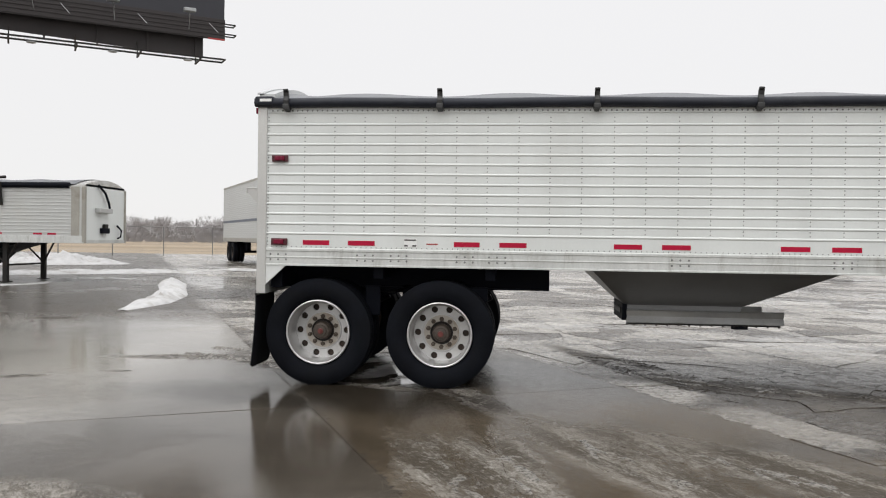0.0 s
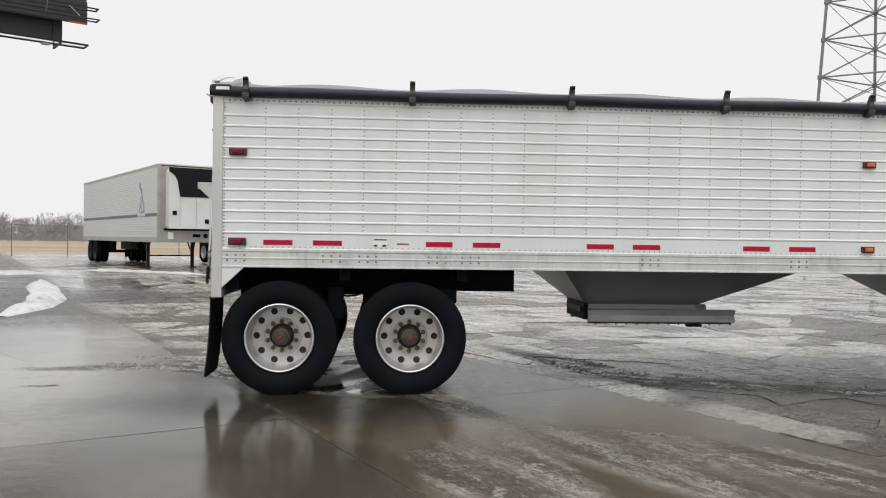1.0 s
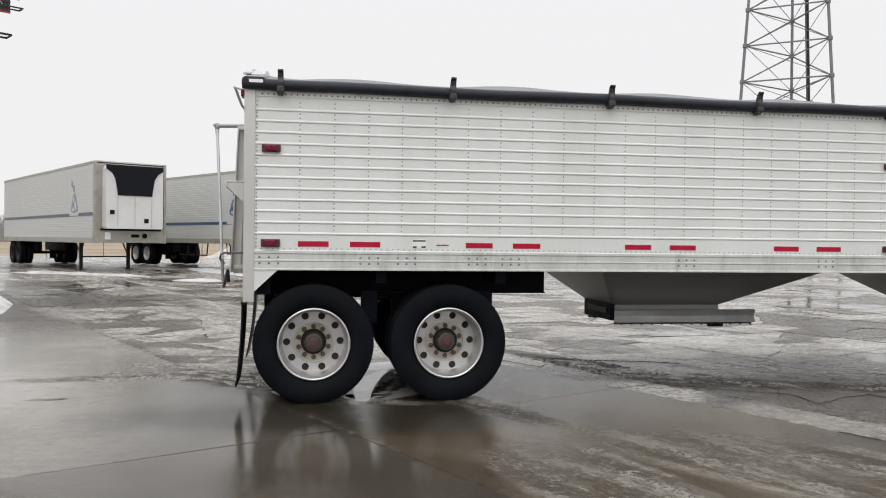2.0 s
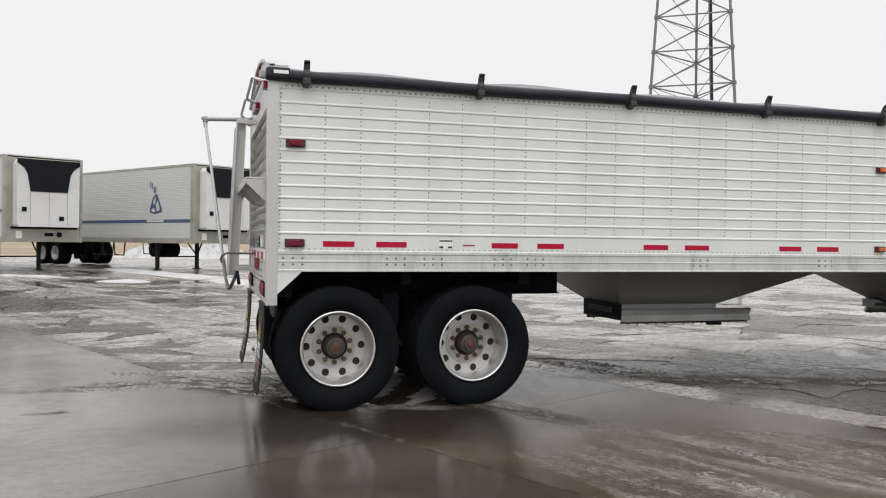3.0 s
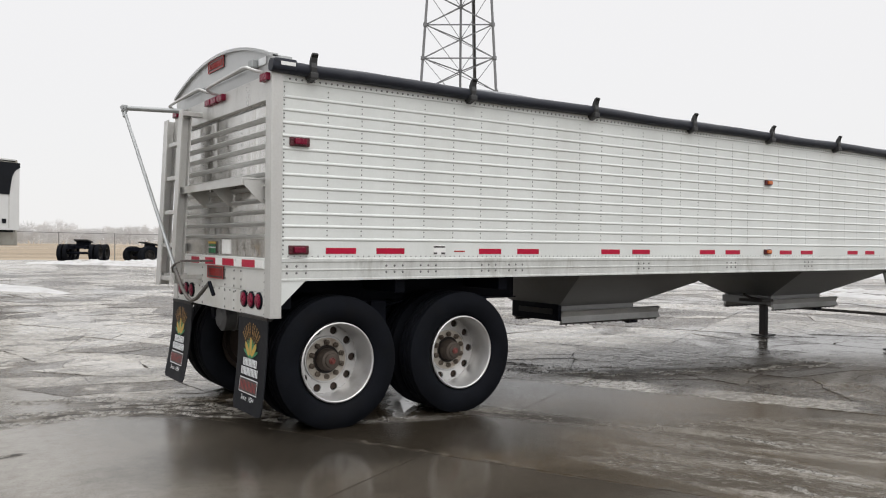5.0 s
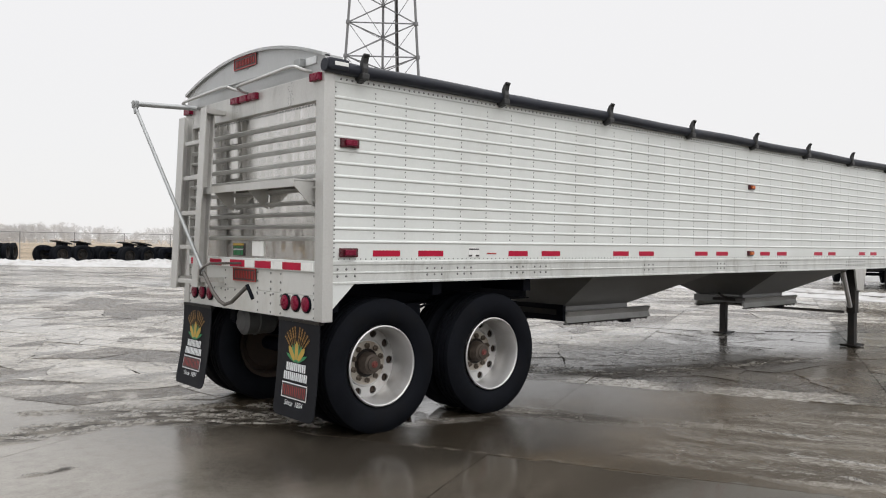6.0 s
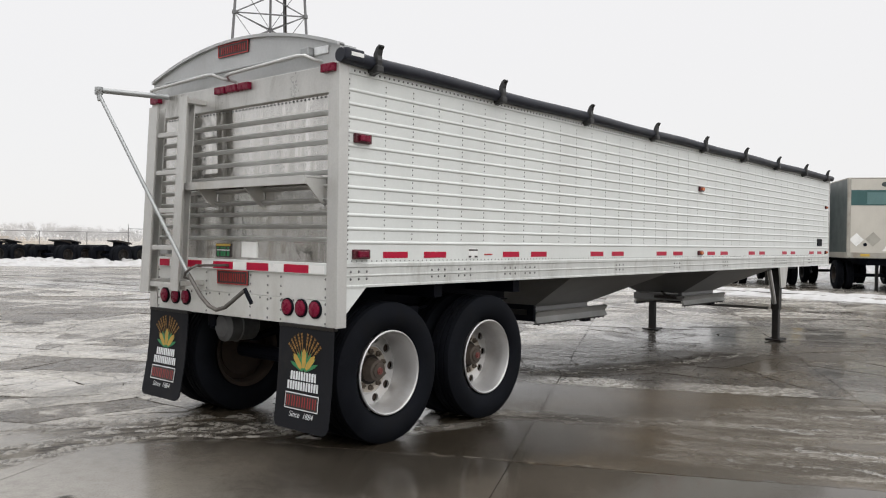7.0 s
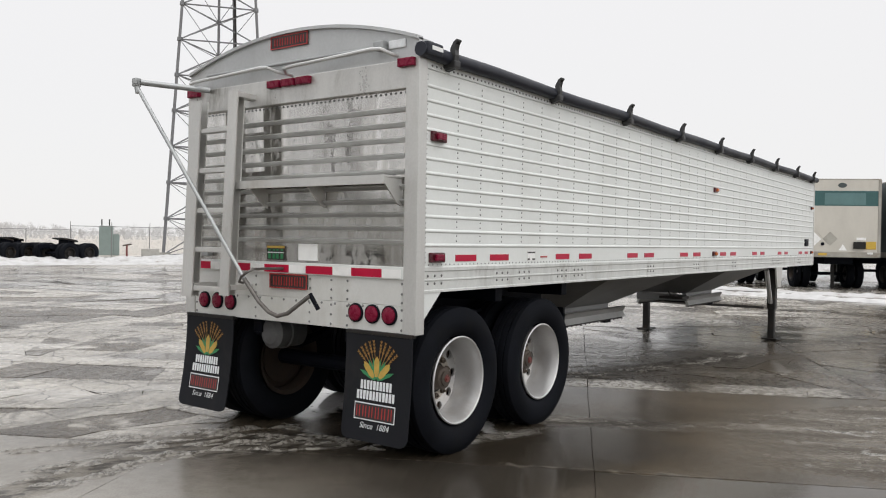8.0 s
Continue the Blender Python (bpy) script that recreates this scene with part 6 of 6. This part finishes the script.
snow_bank([(-8.6, 17.0), (-7.2, 13.9), (-6.0, 11.2), (-5.55, 9.4), (-5.3, 7.4)], 0.46, 0.16, 1.0, "narrow melting ridge of dirty snow on wet concrete")
snow_bank([(-13.5, 11.6), (-11.6, 14.5), (-11.9, 17.0), (-9.5, 17.2)], 0.22, 0.04, 13.0, "thin ridge of old snow")
snow_bank([(-27, 26.5), (-20, 26), (-15.5, 27.8)], 2.3, 0.46, 2.0, "ploughed snow bank beside the parked trailers")
snow_bank([(-18, 17.5), (-12, 20.5), (-9.5, 21.5)], 1.1, 0.10, 3.0, "thin patch of trampled snow")
snow_bank([(-9.8, 23.8), (-7.0, 22.6), (-4.6, 21.4)], 0.35, 0.06, 4.0, "thin ridge of old snow")
snow_bank([(-4.2, 28.5), (-2.2, 24.2), (0.4, 20.0), (1.5, 17.0)], 0.9, 0.05, 5.0, "thin icy snow patch on concrete")
snow_bank([(-3.6, 19.6), (-2.0, 19.2)], 0.5, 0.05, 6.0, "thin icy snow patch on concrete")
snow_bank([(-6, 50), (-1, 49), (3.0, 51.5)], 2.2, 0.8, 7.0, "tall ploughed snow bank in front of the fence")
snow_bank([(4, 44.0), (13, 42.2), (18, 39.6), (24, 38.0), (34, 39.5)], 3.0, 0.30, 8.0, "long ploughed snow bank before stored bogies")
snow_bank([(27, 46), (34, 46), (42, 43), (50, 38)], 4.0, 0.25, 9.0, "snow field around the tower foot")
snow_bank([(21.5, -16), (21.0, -4), (22.0, 6), (23.5, 16)], 0.55, 0.10, 10.0, "low ridge of pushed snow across the yard")
snow_bank([(24.2, -14), (24.0, 0), (25.0, 10), (26, 20)], 0.5, 0.09, 11.0, "low ridge of pushed snow across the yard")
snow_bank([(40, -12), (40, 8), (41, 28)], 3.0, 0.6, 12.0, "far ploughed snow bank")

# ---- churned slush ----


def slush_material():
    n = Nodes("churned_grey_slush")
    big = n.noise(22.0, 7, 0.7)
    fine = n.noise(110.0, 4, 0.65)
    c = n.mix(n.ramp(big, 0.36, 0.64), (0.055, 0.047, 0.037), (0.25, 0.233, 0.206))
    c = n.mix(n.math("MULTIPLY", n.ramp(fine, 0.5, 0.7), 0.5), c, (0.05, 0.043, 0.035))
    n.bump(fine, 0.5, 0.006)
    return n.out(c, n.ramp(big, 0.3, 0.7, 0.18, 0.4), 0.0)


SLUSHMAT = slush_material()


def slush_ridges(spine, width, step, height, stretch, turn, seed, label):
    """A crust of frozen slush thrown up along a wheel's path: only its crests stand clear of the slabs."""
    pts = [Vector(p) for p in spine]
    x0, x1 = min(p.x for p in pts) - width, max(p.x for p in pts) + width
    y0, y1 = min(p.y for p in pts) - width, max(p.y for p in pts) + width
    nx, ny = int((x1 - x0) / step), int((y1 - y0) / step)
    ct, st = math.cos(turn), math.sin(turn)
    verts, index, faces = [], {}, []
    low = -0.016
    for j in range(ny + 1):
        for i in range(nx + 1):
            p = Vector((x0 + i * step, y0 + j * step))
            d = 9.0
            for a, b in zip(pts, pts[1:]):
                e = b - a
                f = min(1.0, max(0.0, (p - a).dot(e) / e.length_squared))
                d = min(d, (p - a - e * f).length)
            d += 0.22 * width * noise.noise((p.x * 2.1, p.y * 2.1, seed))
            m = 1 - d / width
            if m <= 0:
                continue
            m = min(1.0, m * 1.8)
            q = ((p.x * ct + p.y * st) / stretch, -p.x * st + p.y * ct)
            r = 1 - abs(noise.noise((q[0] * 7, q[1] * 7, seed))) * 2.4
            r = 0.7 * r + 0.4 * noise.fractal((q[0] * 13, q[1] * 13, seed + 3), 0.8, 2.1, 4)
            z = low + m * (0.012 + height * (r - 0.35))
            index[i, j] = len(verts)
            verts.append((p.x, p.y, max(low, min(z, height))))
    for (i, j), k in index.items():
        quad = [index.get(q) for q in ((i, j), (i + 1, j), (i + 1, j + 1), (i, j + 1))]
        if None not in quad and max(verts[q][2] for q in quad) > -0.010:
            faces.append(quad)
    me = bpy.data.meshes.new("slush_ridges")
    me.from_pydata(verts, [], faces)
    me.materials.append(SLUSHMAT)
    me.shade_smooth()
    return tagged(new("slush_ridges", me), label, "slush", kind="stuff")


slush_ridges([(-1.45, 1.75), (-0.75, 1.75), (-0.1, 1.42), (0.35, 0.75)], 0.42, 0.014, 0.046, 2.4, radians(-25), 4.2, "wavy ridges of churned grey slush on wet concrete")
slush_ridges([(-1.3, 2.55), (-0.4, 2.1), (0.3, 1.6)], 0.26, 0.016, 0.050, 3.0, radians(-30), 8.8, "thin wavy ridges of frozen slush")
slush_ridges([(2.97, -1.68), (3.4, -2.45), (3.85, -3.25)], 0.225, 0.014, 0.018, 3.75, 2.0, 1.3, "icy crust left beside a wheel track")
slush_ridges([(3.62, -1.92), (4.1, -2.38), (4.6, -2.85)], 0.18, 0.014, 0.018, 3.75, 2.0, 2.9, "icy crust left beside a wheel track")
slush_ridges([(1.95, -2.15), (2.4, -3.25)], 0.15, 0.014, 0.014, 3.125, 2.0, 5.1, "icy crust left beside a wheel track")
slush_ridges([(2.5, -2.0), (2.75, -3.1)], 0.15, 0.014, 0.014, 3.125, 2.0, 7.7, "icy crust left beside a wheel track")
slush_ridges([(1.85, 0.2), (2.12, -0.25), (2.45, -0.75)], 0.13, 0.014, 0.018, 2.2, radians(-55), 6.4, "thin icy crust trailing from a tyre")
slush_ridges([(3.4, 3.2), (4.0, 1.8), (4.35, 0.95), (5.3, 0.50), (6.4, 0.15), (7.6, -0.05)], 0.26, 0.018, 0.036, 2.8, radians(-25), 9.6, "dark tyre-torn slush and clods")
slush_ridges([(4.3, 1.5), (5.4, 1.0), (6.8, 0.75)], 0.18, 0.018, 0.030, 3.0, radians(-18), 3.7, "dark tyre-torn slush and clods")

CLOD = plain("dark_wet_clods", (0.040, 0.033, 0.026), 0.4, 0.0, 0.4, 14, 60, (0.11, 0.10, 0.085), 0.6, bump=0.4)


def tread_marks(spine, ribs, seed, label):
    """Rows of small clods printed by tyre blocks along a wheel's path."""
    rnd = random.Random(seed)
    verts, faces = [], []
    for (ax, ay), (bx, by) in zip(spine, spine[1:]):
        e = Vector((bx - ax, by - ay))
        d = e.normalized()
        side = Vector((-d.y, d.x))
        for k in range(int(e.length / 0.05)):
            for r in ribs:
                c = Vector((ax, ay)) + d * (k * 0.05 + rnd.uniform(-0.02, 0.02)) + side * (r + rnd.uniform(-0.012, 0.012))
                if noise.noise((c.x * 1.9, c.y * 1.9, seed)) < rnd.uniform(-0.45, 0.35):
                    continue
                a = d * rnd.uniform(0.008, 0.020) + side * rnd.uniform(-0.008, 0.008)
                b = side * rnd.uniform(0.008, 0.024)
                h = rnd.uniform(0.001, 0.008)
                z = rise(c.x, c.y) - 0.006
                i = len(verts)
                for f, hh in ((1.0, 0.0), (0.6, h)):
                    for su, sv in ((-1, -1), (1, -1), (1, 1), (-1, 1)):
                        p = c + a * (su * f * rnd.uniform(0.75, 1.2)) + b * (sv * f * rnd.uniform(0.75, 1.2))
                        verts.append((p.x, p.y, z + hh * rnd.uniform(0.7, 1.3) + (0.005 if hh else 0)))
                faces.append((i + 4, i + 5, i + 6, i + 7))
                faces.extend((i + q, i + (q + 1) % 4, i + 4 + (q + 1) % 4, i + 4 + q) for q in range(4))
    me = bpy.data.meshes.new("tread_marks")
    me.from_pydata(verts, [], faces)
    me.materials.append(CLOD)
    return tagged(new("tread_marks", me), label, "tyre tracks", kind="stuff")


RIBS = (-0.30, -0.24, -0.18, -0.12, 0.10, 0.16, 0.22, 0.28)
tread_marks([(3.5, 3.1), (4.0, 1.87), (4.45, 0.8), (5.3, 0.36), (6.3, 0.12), (7.6, -0.10)], RIBS, 3, "dark tyre-block prints in thin slush")
tread_marks([(4.2, 2.4), (4.8, 1.3), (5.6, 0.8), (6.8, 0.55), (8.2, 0.4)], RIBS[:4], 8, "dark tyre-block prints in thin slush")

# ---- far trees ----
# Both twig colours are pale: distance haze is put into them.
TWIG = plain("haze_paled_twigs", (0.30, 0.285, 0.285), 0.9, 0.0, 0.12, 0.05, 2, bump=0)

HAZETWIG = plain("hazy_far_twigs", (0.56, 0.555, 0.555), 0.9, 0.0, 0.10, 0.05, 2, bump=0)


def tree_line(name, centre, spread, count, low, high, seed, label, levels=3):
    rnd = random.Random(seed)
    verts, faces = [], []

    def twig(p, d, length, w):
        q = p + d * length
        side = Vector((-(p.y), p.x, 0)).normalized() * w
        i = len(verts)
        verts.extend((p - side, p + side, q + side * 0.4, q - side * 0.4))
        faces.append((i, i + 1, i + 2, i + 3))
        return q

    for k in range(count):
        u = rnd.uniform(-1, 1)
        base = Vector((centre[0] + spread[0] * u + rnd.uniform(-14, 14), centre[1] + spread[1] * u + rnd.uniform(-25, 25), -0.2))
        h = rnd.uniform(low, high) * (0.75 + 0.5 * noise.noise((u * 9 + seed, 0.5, 0.2)))
        p = twig(base, Vector((rnd.uniform(-0.08, 0.08), 0, 1)), h * 0.04, 0.08)
        tips = [(p, Vector((0, 0, 1)), h * 0.30, 0.08)]
        for level in range(levels):
            nxt = []
            for p, d, length, w in tips:
                for s in range(4):
                    e = Vector((d.x + rnd.uniform(-0.75, 0.75), d.y + rnd.uniform(-0.3, 0.3), d.z + rnd.uniform(-0.25, 0.25))).normalized()
                    q = twig(p, e, length * rnd.uniform(0.7, 1.1), w)
                    nxt.append((q, e, length * 0.7, w * 0.62))
            tips = nxt
    me = bpy.data.meshes.new(name)
    me.from_pydata(verts, [], faces)
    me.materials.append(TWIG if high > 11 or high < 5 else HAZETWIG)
    return tagged(new(name, me), label, "trees", kind="stuff")


tree_line("tree_line", (-90, 230), (75, 45), 560, 5.0, 12.6, 3, "distant bare trees beyond the field, haze in their colour", 4)
tree_line("tree_line", (-90, 215), (80, 45), 1500, 2.6, 4.9, 9, "low grey thicket at the field edge")
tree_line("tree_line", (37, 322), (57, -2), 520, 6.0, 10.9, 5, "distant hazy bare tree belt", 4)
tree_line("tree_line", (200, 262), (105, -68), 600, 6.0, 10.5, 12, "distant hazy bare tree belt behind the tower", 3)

# ---- concrete slabs of the yard ----


def cloven(poly, rnd, target):
    """A convex polygon cut by random lines down to pieces of about the target area."""
    area = 0.5 * sum(a.x * b.y - b.x * a.y for a, b in zip(poly, poly[1:] + poly[:1]))
    if area < target * rnd.uniform(0.7, 1.8):
        return [poly]
    c = sum(poly, Vector((0, 0))) / len(poly)
    spread = [max(abs((p - c).x) for p in poly), max(abs((p - c).y) for p in poly)]
    a = (math.pi / 2 if spread[0] > spread[1] else 0.0) + rnd.gauss(0, 0.5)
    d = Vector((math.cos(a), math.sin(a)))
    nrm = Vector((-d.y, d.x))
    off = nrm.dot(c) + rnd.uniform(-0.22, 0.22) * min(spread)
    sides = ([], [])
    for p, q in zip(poly, poly[1:] + poly[:1]):
        e, f = nrm.dot(p) - off, nrm.dot(q) - off
        if e >= 0:
            sides[0].append(p)
        if e <= 0:
            sides[1].append(p)
        if e * f < 0:
            m = p.lerp(q, e / (e - f))
            sides[0].append(m)
            sides[1].append(m)
    if min(len(half) for half in sides) < 4:
        return cloven(poly, rnd, target)
    return cloven(sides[0], rnd, target) + cloven(sides[1], rnd, target)


def ragged_rim(poly, u0, u1, v0, v1, gap, grain):
    """The outline of a piece in the plan, its crack sides wandering and its joint sides nearly straight."""
    c = sum(poly, Vector((0, 0))) / len(poly)
    rim = []
    for p, q in zip(poly, poly[1:] + poly[:1]):
        n = max(1, min(6, int((q - p).length / grain)))
        for k in range(n):
            w = p.lerp(q, k / n)
            joint = min(abs(w.x - u0), abs(w.x - u1), abs(w.y - v0), abs(w.y - v1))
            amp = 0.006 + 0.075 * min(1.0, joint / 0.35)
            push = 1.3 * noise.noise_vector((w.x * 0.9, w.y * 0.9, 7.4)) + noise.noise_vector((w.x * 2.3, w.y * 2.3, 0.4)) + 0.5 * noise.noise_vector((w.x * 9, w.y * 9, 1.4))
            w = w + Vector((push.x, push.y)) * amp
            w = w + (c - w).normalized() * gap
            rim.append(w)
    return rim


def slabs():
    rnd = random.Random(11)
    pieces = []
    for iu in range(-8, 14):
        for iv in range(-7, 14):
            u0, v0 = U0 + iu * SLAB_U, V0 + iv * SLAB_V
            u1, v1 = u0 + SLAB_U, v0 + SLAB_V
            cu, cv = (u0 + u1) / 2, (v0 + v1) / 2
            cx, cy = cu * UX - cv * UY, cu * UY + cv * UX
            if not (-19 < cx < 33 and -17 < cy < 31):
                continue
            away = math.hypot(cx - 2.0, cy - 2.0)
            broken = iu >= 1 or (iu == 0 and iv >= 1)
            blocks = [(u0, u1)] if iu != 1 else [(u0, u0 + 0.57), (u0 + 0.57, u1)]
            for a, b in blocks:
                poly = [Vector(p) for p in ((a, v0), (b, v0), (b, v1), (a, v1))]
                size = (0.8 if away < 9 else 1.4 if away < 16 else 3.0) if broken else 40.0 if iv < 1 else 9.0
                for piece in cloven(poly, rnd, size):
                    gap = rnd.uniform(0.002, 0.009) if broken else 0.003
                    rim = ragged_rim(piece, u0, u1, v0, v1, gap, 0.22 if away < 12 else 0.5)
                    pieces.append((away if broken else away * 0.5, rim, broken))
    pieces.sort(key=lambda p: p[0])
    rest = ([], [])
    for k, (away, rim, broken) in enumerate(pieces):
        c = sum(rim, Vector((0, 0))) / len(rim)
        lift = rnd.uniform(-0.005, 0.003) if broken else 0.0
        tu, tv = rnd.uniform(-0.003, 0.003), rnd.uniform(-0.003, 0.003)
        if not broken:
            tu, tv = tu * 0.4, tv * 0.4
        top, low = [], []
        for w in rim:
            x, y = w.x * UX - w.y * UY, w.x * UY + w.y * UX
            z = rise(x, y) + lift + tu * (w.x - c.x) + tv * (w.y - c.y)
            top.append((x, y, z))
            low.append((x, y, z - 0.035))
        n = len(rim)
        verts = top + low
        faces = [tuple(range(n))] + [(n + i, n + (i + 1) % n, (i + 1) % n, i) for i in range(n)]
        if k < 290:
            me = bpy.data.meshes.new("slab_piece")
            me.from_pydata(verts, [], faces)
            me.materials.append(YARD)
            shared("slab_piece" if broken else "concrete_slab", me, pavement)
        else:
            o = len(rest[0])
            rest[0].extend(verts)
            rest[1].extend(tuple(o + i for i in f) for f in faces)
    me = bpy.data.meshes.new("cracked_slabs")
    me.from_pydata(rest[0], [], rest[1])
    me.materials.append(YARD)
    tagged(shared("cracked_slabs", me, pavement, None, "cracked concrete slab pieces with films of ice"), kind="stuff")


slabs()
